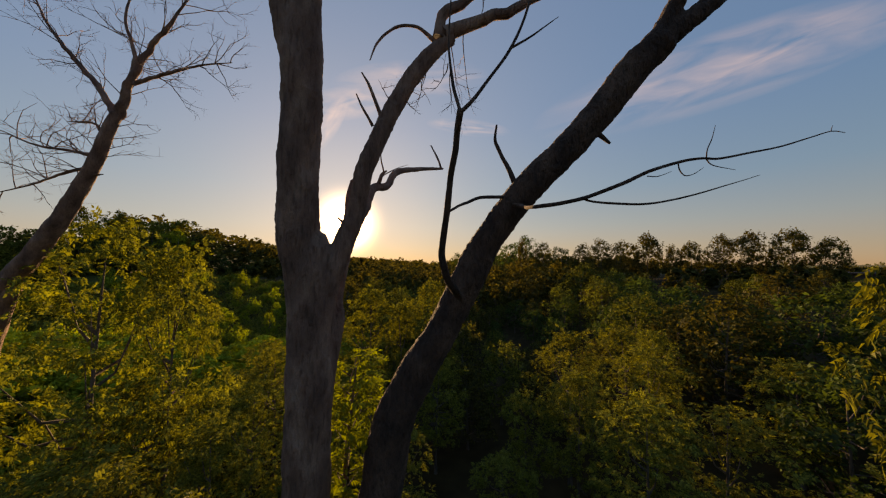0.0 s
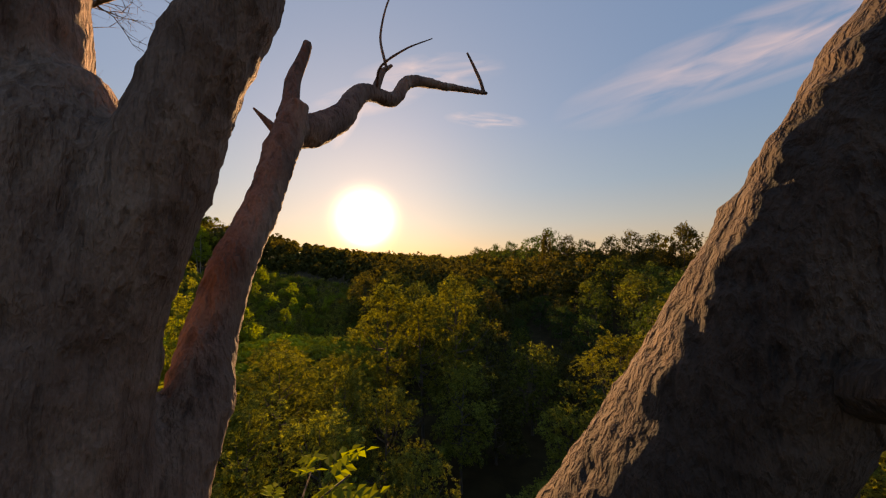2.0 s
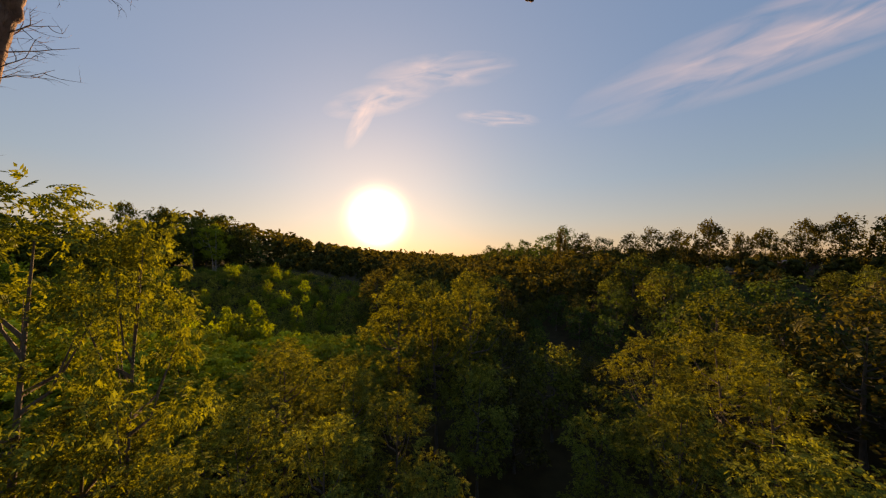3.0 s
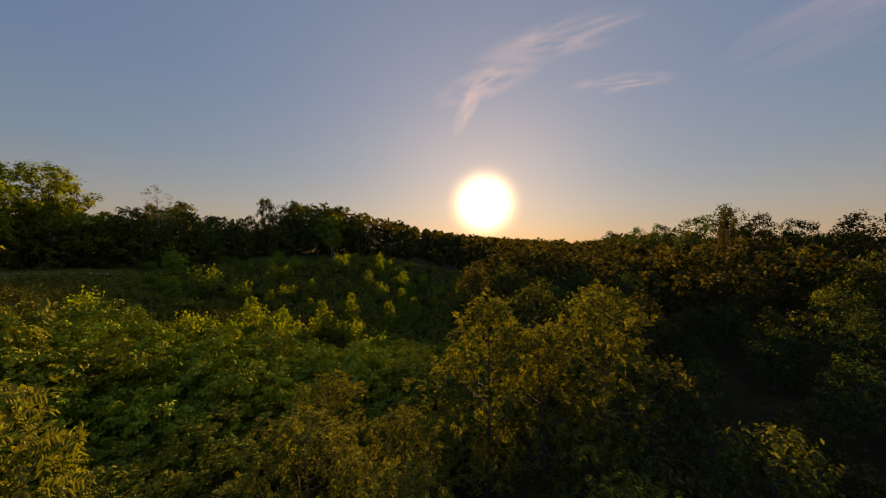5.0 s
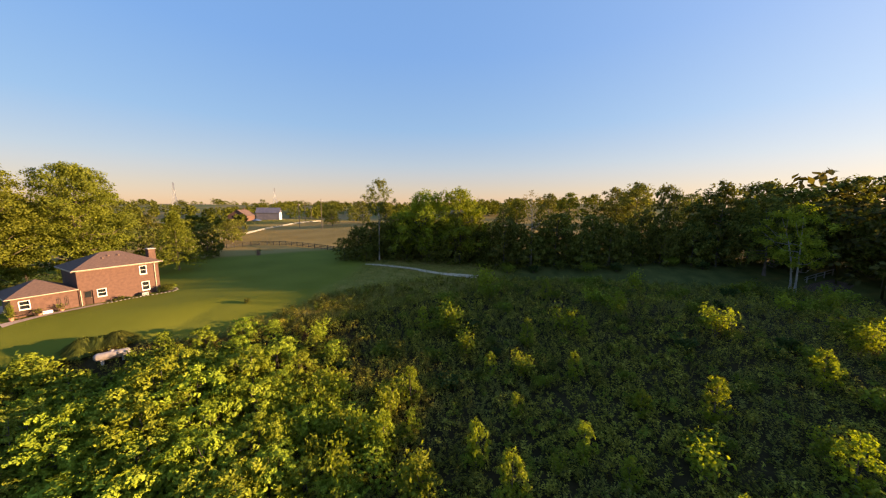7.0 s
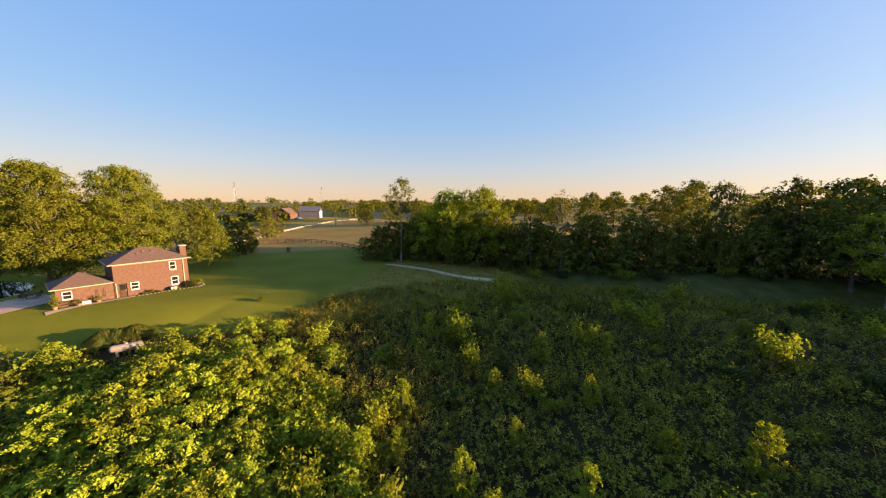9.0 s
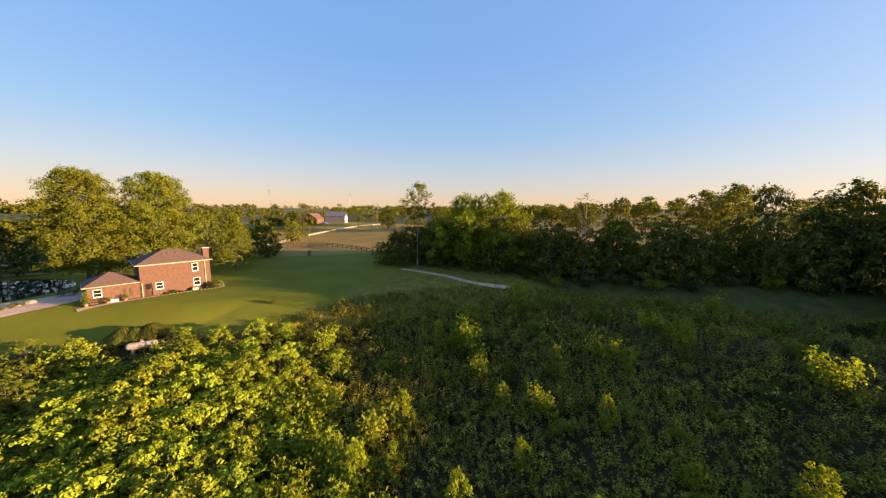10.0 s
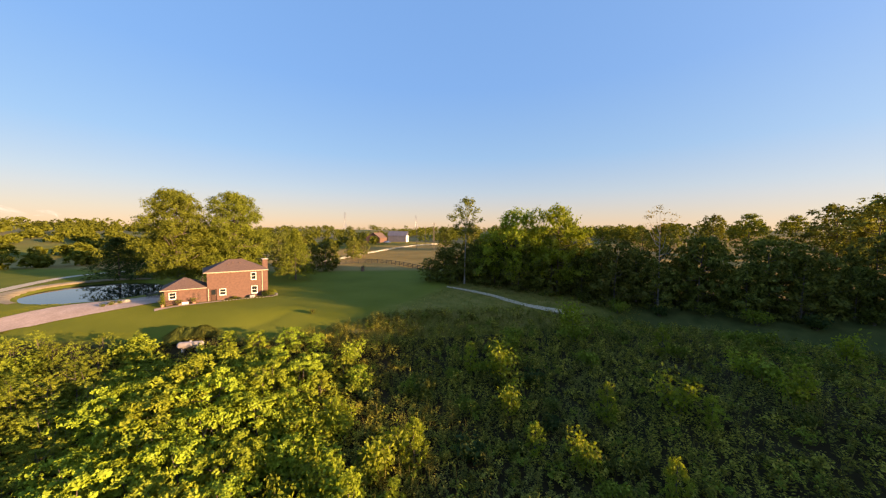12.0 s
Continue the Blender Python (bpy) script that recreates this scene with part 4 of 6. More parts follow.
def fill_woods():
    """Closed woodland on both valley sides and along the ridges, larger-leaved the farther it stands."""
    rng = np.random.default_rng(7)
    made = 0
    far = []
    for _ in range(9000):
        x, y = float(rng.uniform(-110, 190)), float(rng.uniform(-25, 420))
        d = float(lawn_depth(x, y))
        along = math.hypot(x + 2, y - 10)
        if x < 0 and y < 108 and (x < -24 or d < 4) or (x < -10 and y < 64):
            continue
        if -6.5 < x < 5.5 and y < 24 or (x + 2) ** 2 + (y - 36) ** 2 < 30:
            continue
        if x > 45 and y < 12 or (x < -30 and y < 100):
            continue
        if 60 < x < 110 and 60 < y < 130 and rng.uniform() < 0.6:
            continue
        gap = 4.6 if along < 60 else (5.0 if along < 130 else 6.5)
        if not free_spot(x, y, gap):
            continue
        TAKEN.append((x, y))
        gully = math.exp(-((x - 12 - 0.06 * (y - 40)) / 9) ** 2) if y < 80 else 0.0
        size = float(rng.uniform(0.68, 1.05)) * (1 - 0.5 * gully)
        if x > 38:
            size *= 0.98 if rng.uniform() < 0.08 else 0.5
        if -88 < x < -25 and y > 100:
            cap = -8.5 + 0.134 * (y - 40) - float(ground(x, y))
            size = max(0.35, min(size, cap / 14)) if x > -78 and y < 165 else size
        if x < -20 and y > 100 and (x < -78 or y > 165):
            # the western ridge climbs towards the lawn
            reach, side = math.hypot(x, y - 2), math.degrees(math.atan2(-x, y - 2))
            top = 3.6 + reach * math.tan(radians(float(np.interp(side, [10, 18, 26, 34, 41, 49, 60], [1.0, 1.6, 2.8, 5.2, 7.2, 8.3, 8.6]))))
            size = min(1.5, max(0.3, (top - float(ground(x, y))) / 13.5)) * float(rng.uniform(0.85, 1.05))
        side = math.degrees(math.atan2(x, y - 2))
        if 31 < side < 60 and along < 260:
            # low growth before the houses on the ridge
            room = 3.6 - 0.006 * math.hypot(x, y - 2) - float(ground(x, y))
            size = max(0.2, min(size, room / 13.5))
        if along < 75:
            if made < 120:
                made += 1
                place(MID[int(rng.integers(4))], x, y, size, float(rng.uniform(0, 360)), tall=float(rng.uniform(0.85, 1.15)))
        else:
            far.append((x, y, float(ground(x, y)), 13 * size * float(rng.uniform(0.85, 1.1)), 5.2 * size))
    half = [s for s in far if math.hypot(s[0], s[1]) < 150]
    rest = [s for s in far if math.hypot(s[0], s[1]) >= 150]
    # both masses take the darkened leaf, as woods seen against the sun
    strewn("ridge_woods", half, LEAF_BACKLIT, "green woods along both sides of the valley", 420, 0.55)
    strewn("far_woods", rest, LEAF_BACKLIT, "distant woods on the ridges, leaves darkened as if backlit", 170, 1.1)


def skyline_trees():
    """Single old trees that stand out on the eastern ridge: bearing, height of the top above eye level, distance."""
    rng = np.random.default_rng(6)
    for bearing, rise, reach in ((3.7, 2.3, 200), (7, 2.8, 190), (10, 3.3, 160), (13, 4.2, 140), (16.6, 5.3, 128), (19.5, 4.3, 122), (23, 3.5, 112), (26, 4.0, 106), (29.4, 4.7, 100), (32, 4.3, 98)):
        a = radians(bearing)
        x, y = -1.2 + reach * math.sin(a), 8.7 + reach * math.cos(a)
        foot = float(ground(x, y))
        tall = (3.0 + reach * math.tan(radians(rise)) - foot) / 12.8
        place(MID[int(rng.choice([0, 1, 2]))], x, y, max(0.75, tall * 0.85), float(rng.uniform(0, 360)), tall=tall / max(0.75, tall * 0.85))
        TAKEN.append((x, y))
    for x, y, top, wide in ((55.8, 87.4, 12.7, 4.1), (60.1, 84.2, 9.3, 2.3), (63.4, 81.6, 10.0, 3.4), (67.7, 77.8, 11.5, 3.1), (71.4, 74.2, 11.9, 3.9), (75.6, 69.6, 11.9, 4.4), (78.9, 65.5, 9.7, 3.3), (25.3, 101.3, 12.0, 2.4)):
        foot = float(ground(x, y))
        place(ROUND, x, y, wide / 4.9, float(rng.uniform(0, 360)), tall=(top - foot) / 10.4 * 4.9 / wide)
        TAKEN.append((x, y))
    retire([ROUND])


known_trees()
skyline_trees()
fill_woods()


# ---- the tree row beyond the lawn, and the wood's edge ----
def tree_row():
    rng = np.random.default_rng(12)
    for k in range(30):
        y = 13 + k * 2.9
        x = -84.0 - 1.6 * math.sin(k * 0.9) - 0.03 * (y - 20) - (3.5 if k % 2 else 0) + (2.5 if y < 22 else 0) - 0.16 * max(0, y - 38)
        top = 10.8 - 1.3 * float(smooth(36, 44, y)) + 1.0 * float(smooth(74, 88, y)) + 2.2 * math.sin(k * 1.7) + float(rng.uniform(-1, 1)) - (2.5 if y < 20 else 0)
        foot = float(ground(x, y))
        tall = (top - foot) / 8.8
        place(HEDGE[k % 3], x, y, tall * 0.9, float(rng.uniform(0, 360)), tall=1.1)
        place(HEDGE[(k + 1) % 3], x - 6.0, y + 1.2, tall * 0.74, float(rng.uniform(0, 360)), tall=1.05)
        if k % 2 == 0 and y > 40:
            place(SHRUB[(0, 1, 3)[k % 3]], x + 2.6, y + 1, float(rng.uniform(1.2, 1.8)), float(rng.uniform(0, 360)))
    for x, y, top, k in ((-76.6, 11.8, 6.5, 0), (-78.2, 14.6, 9.0, 2), (-80.4, 16.6, 10.0, 0), (-82.5, 21.5, 11.0, 2), (-77.0, 17.2, 5.5, 1),
                         (-97, 101, 11.5, 0), (-99.5, 107, 12.5, 1), (-96, 113, 12, 2), (-99, 119, 13, 1), (-92, 121, 11, 0), (-103, 98, 12, 1), (-94, 107, 8, 1), (-88, 118, 9, 2)):
        place(HEDGE[k], x, y, (top - float(ground(x, y))) / 9.4, float(rng.uniform(0, 360)))
    for x, y, top, wide, kind in ((-92, 82.7, 18.7, 0.5, 0), (-92.6, 92.9, 19.1, 0.7, 2), (-95, 66, 7.5, 0.8, 0), (-95, 48, 7.5, 0.8, 1),
                                  (-93, 74, 9.5, 0.8, 2), (-97, 30, 9.5, 0.9, 3)):
        foot = float(ground(x, y))
        h = (top - foot) / 13
        place(EDGE[kind], x, y, h * wide, float(rng.uniform(0, 360)), tall=1 / wide)
    # brighter leaf lends these crowns the sun that doesn't reach them
    sunny = build_tree(36, 13, 5.0, 10000, 0.19, LEAF_GLOW, 0.2, "full tree with sunlit yellow-green crown in the hedgerow", 60, 12, shape=0.42, loose=0.045, flat=0.8)
    for x, y, top, turn in ((-83.2, 29.5, 17.4, 0), (-86.0, 37.4, 18.0, 130), (-82.5, 24.0, 12.5, 60)):
        h = (top - float(ground(x, y))) / 13
        place(sunny, x, y, h * 0.86, turn, tall=1.16)
    retire([sunny])
    for x, y, top in ((-88, 99, 16), (-76, 112, 6), (-68, 104, 2.5), (-60, 106, -0.5), (-53, 104, -3.0), (-90, 106, 18), (-94, 114, 20), (-84, 114, 15), (-70, 116, 4), (-60, 114, 1), (-47, 108, -3.5), (-40, 103, -5), (-50, 116, -2),
                      (-96, 94, 17), (-102, 104, 20), (-187, 48, 16.5), (-209, 66, 17), (-222, 79, 18), (-192, 98, 19.5), (-183, 104, 21), (-237, 96, 17.5), (-245, 153, 18), (-254, 149, 17), (-205, 112, 20), (-177, 27, 15), (-200, 40, 14.5), (-230, 110, 18),
                      (-101, 113, 15), (-104, 121, 17), (-96, 122, 14), (-110, 112, 16)):
        foot = float(ground(x, y))
        top += 4.0 if x < -150 and y > 60 else 0.0
        # nearer wood's edge lies in shade, imitated by darker-leaved trees
        place((EDGE if x < -150 else SHADY)[int(rng.integers(4))], x, y, (top - foot) / 13, float(rng.uniform(0, 360)))


tree_row()


# ---- scrub slope: young trees, shrubs and weeds ----
def scrub():
    rng = np.random.default_rng(21)
    spots = []
    for _ in range(7000):
        x, y = float(rng.uniform(-50, -9)), float(rng.uniform(-4, 60))
        d = float(lawn_depth(x, y))
        s = -0.737 * (x + 33) + 0.676 * (y - 12.5)
        if d < 0.7 or s > 11 + 9 * float(rng.uniform()) ** 2 or math.hypot(x + 32.5, y - 12.2) < 2.6 or any((x - a) ** 2 + (y - b) ** 2 < 5.6 for a, b in spots) or not free_spot(x, y, 3.0):
            continue
        spots.append((x, y))
        if len(spots) > 205:
            break
        # saplings on the backlit side of this line get the darker leaf
        kinds = VALLEY if x > -11 - 0.4 * (52 - y) else YOUNG
        place(kinds[int(rng.integers(len(kinds)))], x, y, float(rng.uniform(0.78, 1.04)) * (0.6 + 0.4 * float(smooth(1, 9, d))) * (1 - 0.45 * float(smooth(7, 18, s))) * (0.45 + 0.55 * float(smooth(2.5, 8, math.hypot(x + 32, y - 13)))), float(rng.uniform(0, 360)))
    for x, y, size in ((-42.9, 69, 1.5), (-37.8, 57.6, 1.35), (-60.3, 65.7, 1.3), (-39.8, 41.7, 1.5), (-51.6, 39.2, 1.2), (-65.6, 56, 1.2), (-31.2, 45.5, 1.8), (-42.9, 63.3, 1.1),
                       (-33, 52, 1.7), (-35.5, 49, 1.4), (-29, 56, 1.6), (-52, 53, 1.3), (-47, 58, 1.1), (-28, 62, 1.7), (-38, 75, 1.6), (-48, 80, 1.5), (-34, 41.5, 1.5), (-36.5, 43, 1.1), (-30, 49.5, 1.3), (-36, 60.5, 1.2), (-41, 52, 1.0), (-46, 49, 1.1), (-55, 60, 1.1), (-33, 66, 1.4)):
        place(SLENDER[int(rng.integers(2))], x, y, size * 0.56, float(rng.uniform(0, 360)), tall=float(rng.uniform(0.9, 1.15)))
    for _ in range(26):
        u, w = float(rng.uniform(10, 34)), float(rng.uniform(12, 21))
        x, y = -33 - 0.737 * w + 0.676 * u, 12.5 + 0.676 * w + 0.737 * u
        if float(lawn_depth(x, y)) > 2 and x < -16:
            place(SHRUB[2], x, y, float(rng.uniform(1.0, 1.5)), float(rng.uniform(0, 360)), tall=float(rng.uniform(1.0, 1.3)))
    made = 0
    while made < 75:
        x, y = float(rng.uniform(-46, -16)), float(rng.uniform(-2, 26))
        if 0.9 < float(lawn_depth(x, y)) < 10 and math.hypot(x + 32.5, y - 12.2) > 2.8 and -0.737 * (x + 33) + 0.676 * (y - 12.5) < 12:
            made += 1
            place(SHRUB[0], x, y, float(rng.uniform(0.9, 1.7)), float(rng.uniform(0, 360)))
    made = 0
    for _ in range(3000):
        x, y = float(rng.uniform(-80, -14)), float(rng.uniform(14, 100))
        d = float(lawn_depth(x, y))
        s = -0.737 * (x + 33) + 0.676 * (y - 12.5)
        if d < 1.0 or (s < 17 and x > -50) or d > 62 or made >= 165:
            continue
        made += 1
        place(SHRUB[int(rng.choice([0, 1, 3, 0, 0, 2]))], x, y, float(rng.uniform(0.7, 1.2)) + 0.9 * float(rng.uniform()) ** 3, float(rng.uniform(0, 360)))


scrub()


def weeds():
    """Tall upright weeds and grasses of the slope: leafy stalks of three kinds, each kind in one piece."""
    rng = np.random.default_rng(33)
    n = 41000
    x, y = rng.uniform(-88, -12, n), rng.uniform(6, 106, n)
    d = lawn_depth(x, y)
    keep = ((d > -0.6) | ((y > weed_edge(x)) & (x > -82))) & (d < 62) & (rng.uniform(size=n) < np.clip(1.25 - np.hypot(x + 38, y - 42) / 75, 0.25, 1))
    x, y = x[keep], y[keep]
    patch = np.array([noise.noise(Vector((a * 0.11, b * 0.11, 0))) + 0.5 * noise.noise(Vector((a * 0.4, b * 0.4, 3))) for a, b in zip(x, y)])
    kind = np.array([noise.noise(Vector((a * 0.09, b * 0.09, 9))) + 0.6 * noise.noise(Vector((a * 0.5, b * 0.5, 5))) for a, b in zip(x, y)]) + rng.normal(size=len(x)) * 0.12
    tall = 0.4 + 1.1 * np.clip(patch + 0.25, 0, 1) + 1.0 * rng.uniform(0, 1, len(x)) ** 3
    tall *= 0.4 + 0.6 * smooth(-2.0, 3.0, np.maximum(lawn_depth(x, y), y - weed_edge(x)))
    foot = np.stack([x, y, ground(x, y)], 1)
    for which, material, label in ((kind > 0.16, WEED, "dense green leafy weeds standing upright on the slope"),
                                   ((kind <= 0.16) & (kind > -0.2), WEED_DARK, "darker green tall weeds covering the slope"),
                                   (kind <= -0.2, WEED_GOLD, "yellowish weeds and goldenrod among the green ones")):
        f, h = foot[which], tall[which]
        quads, leaves = [], 13
        lean = rng.normal(size=(len(f), 2)) * 0.12
        for k in range(leaves):
            up = 0.3 + 0.7 * (k + rng.uniform(0, 1, len(f))) / leaves
            ang = k * 2.4 + rng.uniform(0, 6.28, len(f))
            out = np.stack([np.cos(ang), np.sin(ang), np.zeros(len(f))], 1)
            root = f + np.stack([lean[:, 0] * h * up, lean[:, 1] * h * up, h * up], 1) + out * (0.1 * (1.15 - up) * h)[:, None]
            way = out + np.array([0, 0, 1.0]) * rng.uniform(0.1, 0.75, len(f))[:, None]
            way /= np.linalg.norm(way, axis=1)[:, None]
            quads.append(blades(root, way, np.tile((0.0, 0.0, 1.0), (len(f), 1)), (0.15 + 0.16 * (1 - up)) * rng.uniform(0.7, 1.3, len(f)), np.full(len(f), 0.26)).reshape(-1, 4, 3))
        v = np.stack(quads, 1).reshape(-1, 3)
        tagged(sheet("weeds", v, np.arange(len(v)).reshape(-1, 4), material), label, "weeds", kind="stuff")
    tuft = rng.choice(len(foot), 9000)
    base = foot[tuft]
    way = np.stack([rng.normal(size=9000) * 0.25, rng.normal(size=9000) * 0.25, np.ones(9000)], 1) * (tall[tuft] * 1.1)[:, None]
    side = np.stack([rng.normal(size=9000), rng.normal(size=9000), np.zeros(9000)], 1)
    side /= np.linalg.norm(side, axis=1)[:, None]
    quad = np.stack([base - side * 0.03, base + side * 0.03, base + way * 0.6 + side * 0.04, base + way], 1)
    ob = sheet("grass_stalks", quad.reshape(-1, 3), np.arange(36000).reshape(-1, 4), STRAW)
    tagged(ob, "brown-green grass stalks standing among the weeds", "grass", kind="stuff")


weeds()


def scrub_bushes():
    """Low domed bushes that cover the slope, too many to count."""
    rng = np.random.default_rng(61)
    for material, count, label in ((WEED, 1300, "waist-high green bushes growing thickly on the slope"),
                                   (LEAF_MOSS, 420, "fresh green bushes growing among the weeds"),
                                   (WEED_DARK, 700, "darker low bushes growing thickly on the slope")):
        quads = []
        while len(quads) < count:
            x, y = float(rng.uniform(-82, -13)), float(rng.uniform(8, 104))
            d = float(lawn_depth(x, y))
            inside = 1.0 < d < 62 or (y > float(weed_edge(x)) + 1.0 and d < 1.0 and x > -80)
            if not inside or math.hypot(x + 32.5, y - 12.0) < 4.5 or rng.uniform() > max(0.25, 1.3 - math.hypot(x + 38, y - 42) / 60):
                continue
            r = float(rng.uniform(0.35, 0.95))
            h = r * float(rng.uniform(1.1, 2.0))
            way = rng.normal(size=(14, 3))
            way[:, 2] = np.abs(way[:, 2]) + 0.25
            way /= np.linalg.norm(way, axis=1)[:, None]
            tips = np.array([x, y, float(ground(x, y)) + 0.25]) + way * np.array([r, r, h]) * rng.uniform(0.8, 1.1, 14)[:, None]
            q, _ = leaf_quads(rng, tips, 0.12 * r + 0.03, 84, 0.115, 0.35, 0.5, outward=way * 1.3)
            quads.append(q)
        v = np.concatenate(quads)
        tagged(sheet("scrub_bushes", v, np.arange(len(v)).reshape(-1, 4), material), label, "bushes", kind="stuff")


scrub_bushes()


def upright_blades(name, x, y, tall, wide, material, label, seed):
    """Short upright blades standing all over a mown or cut stretch of ground."""
    rng = np.random.default_rng(seed)
    n = len(x)
    base = np.stack([x, y, ground(x, y) - 0.01], 1)
    a = rng.normal(size=n) * 0.6 + 0.25      # broad sides turned towards the low sun, to look evenly lit
    side = np.stack([np.cos(a), np.sin(a), np.zeros(n)], 1) * (wide * rng.uniform(0.6, 1.3, n))[:, None]
    way = np.stack([rng.normal(size=n) * 0.3, rng.normal(size=n) * 0.3, np.ones(n)], 1) * (tall * rng.uniform(0.5, 1.2, n))[:, None]
    quad = np.stack([base - side, base + side, base + way + side * 0.7, base + way - side * 0.7], 1)
    ob = sheet(name, quad.reshape(-1, 3), np.arange(n * 4).reshape(-1, 4), material)
    tagged(ob, label, "grass", kind="stuff")


def lawn_grass():
    rng = np.random.default_rng(14)
    n = 200000
    x, y = rng.uniform(-64, -6, n), rng.uniform(-20, 24, n)
    keep = (lawn_depth(x, y) < -0.2) & (y < mown_edge(x)) & (rng.uniform(size=n) < np.clip((x + 66) / 22, 0, 1) * np.clip((26 - y) / 8, 0, 1)) & (pond_reach(x, y) > 1.12)
    u, v = (x + 46.6) * 0.969 + (y + 1.2) * -0.247, (x + 46.6) * -0.247 + (y + 1.2) * -0.969
    keep &= ~((u > -1.8) & (u < 15) & (v > -1.4) & (v < 7)) & ~((y < -8) & (y > -17.5) & (x > -39))
    keep &= np.hypot(x + 32.7, y - 13) > 1.0
    upright_blades("lawn_grass", x[keep], y[keep], 0.014, 0.03, LAWN_BLADE, "short mown lawn grass round the house", 15)
    n = 30000
    x, y = rng.uniform(-90, -30, n), rng.uniform(14, 52, n)
    keep = (lawn_depth(x, y) < 0.5) & (rng.uniform(size=n) < smooth(-0.5, 2.0, y - mown_edge(x)))
    upright_blades("rough_grass", x[keep], y[keep], 0.14, 0.06, STRAW, "unmown olive and brown grass between lawn and slope", 17)
    n = 70000
    x, y = -100 - 150 * rng.uniform(size=n) ** 1.3, rng.uniform(-110, 105, n)
    upright_blades("dry_grass", x, y, 0.05, 0.10, DRY_BLADE, "dry tan grass standing on the far fields", 16)


lawn_grass()


# ---- building helpers ----
def box(bm, lo, hi, m=None, bevel=0.0):
    (x0, y0, z0), (x1, y1, z1) = lo, hi
    vs = [bm.verts.new((x, y, z)) for z in (z0, z1) for x, y in ((x0, y0), (x1, y0), (x1, y1), (x0, y1))]
    fs = [bm.faces.new([vs[i] for i in f]) for f in ((3, 2, 1, 0), (4, 5, 6, 7), (0, 1, 5, 4), (1, 2, 6, 5), (2, 3, 7, 6), (3, 0, 4, 7))]
    if bevel:
        edges = {e for f in fs for e in f.edges}
        made = bmesh.ops.bevel(bm, geom=list(edges), offset=bevel, segments=2, affect="EDGES", profile=0.5)
        vs = list({v for f in made["faces"] for v in f.verts} | {v for v in vs if v.is_valid})
    if m is not None:
        bmesh.ops.transform(bm, matrix=m, verts=vs)


def box_part(name, lo, hi, material, parent, label="", bevel=0.0):
    bm = bmesh.new()
    box(bm, lo, hi, bevel=bevel)
    return part(name, bm, material, parent, label)


def hip_roof(bm, u0, u1, v0, v1, z, rise, over=0.45, thick=0.14):
    """A hipped roof over a rectangle, with eaves of some thickness; the ridge runs along u."""
    u0, u1, v0, v1 = u0 - over, u1 + over, v0 - over, v1 + over
    half = (v1 - v0) / 2
    ru0, ru1 = u0 + half, u1 - half
    if ru0 > ru1:
        ru0 = ru1 = (u0 + u1) / 2
    vm = (v0 + v1) / 2
    low = [bm.verts.new((a, b, z - thick)) for a, b in ((u0, v0), (u1, v0), (u1, v1), (u0, v1))]
    eav = [bm.verts.new((a, b, z)) for a, b in ((u0, v0), (u1, v0), (u1, v1), (u0, v1))]
    r0, r1 = bm.verts.new((ru0, vm, z + rise)), bm.verts.new((ru1 + 0.001, vm, z + rise))
    bm.faces.new((low[3], low[2], low[1], low[0]))
    for i in range(4):
        bm.faces.new((low[i], low[(i + 1) % 4], eav[(i + 1) % 4], eav[i]))
    bm.faces.new((eav[0], eav[1], r1, r0))
    bm.faces.new((eav[1], eav[2], r1))
    bm.faces.new((eav[2], eav[3], r0, r1))
    bm.faces.new((eav[3], eav[0], r0))
    bmesh.ops.recalc_face_normals(bm, faces=bm.faces)


def wall_with_openings(bm, u0, u1, z0, z1, openings, v=0.0, thick=0.3):
    """An upright wall in the plane v, with real openings cut through it. openings: u0, u1, z0, z1."""
    us = sorted({u0, u1, *(o[0] for o in openings), *(o[1] for o in openings)})
    zs = sorted({z0, z1, *(o[2] for o in openings), *(o[3] for o in openings)})
    for a, b in zip(us, us[1:]):
        for c, d in zip(zs, zs[1:]):
            if not any(o[0] <= a and b <= o[1] and o[2] <= c and d <= o[3] for o in openings):
                box(bm, (a, v, c), (b, v + thick, d))
    bmesh.ops.remove_doubles(bm, verts=bm.verts, dist=0.0005)


def window_part(house, u0, u1, z0, z1, v):
    win = box_part("window", (u0 + 0.05, v + 0.16, z0 + 0.05), (u1 - 0.05, v + 0.18, z1 - 0.05), GLASS_DARK, house, "dark window pane in a white frame")
    bm = bmesh.new()
    w = 0.045
    for lo, hi in (((u0 - 0.03, v - 0.05, z0 - 0.06), (u0 + w, v + 0.14, z1 + 0.03)), ((u1 - w, v - 0.05, z0 - 0.06), (u1 + 0.03, v + 0.14, z1 + 0.03)),
                   ((u0 + w, v - 0.05, z1 - w), (u1 - w, v + 0.14, z1 + 0.03)), ((u0 + w, v - 0.05, z0 - 0.06), (u1 - w, v + 0.14, z0 + w))):
        box(bm, lo, hi)
    part("window_frame", bm, WHITE, win)
    box_part("sash_bar", (u0 + w, v, (z0 + z1) / 2 - 0.025), (u1 - w, v + 0.1, (z0 + z1) / 2 + 0.025), WHITE, win)
    box_part("window_sill", (u0 - 0.06, v - 0.09, z0 - 0.11), (u1 + 0.06, v + 0.05, z0 - 0.06), CREAM, win)


# ---- the brick house ----
HOUSE = Matrix.Translation((-46.6, -1.2, 0.45)) @ Matrix(((0.969, -0.247, 0, 0), (-0.247, -0.969, 0, 0), (0, 0, 1, 0), (0, 0, 0, 1)))


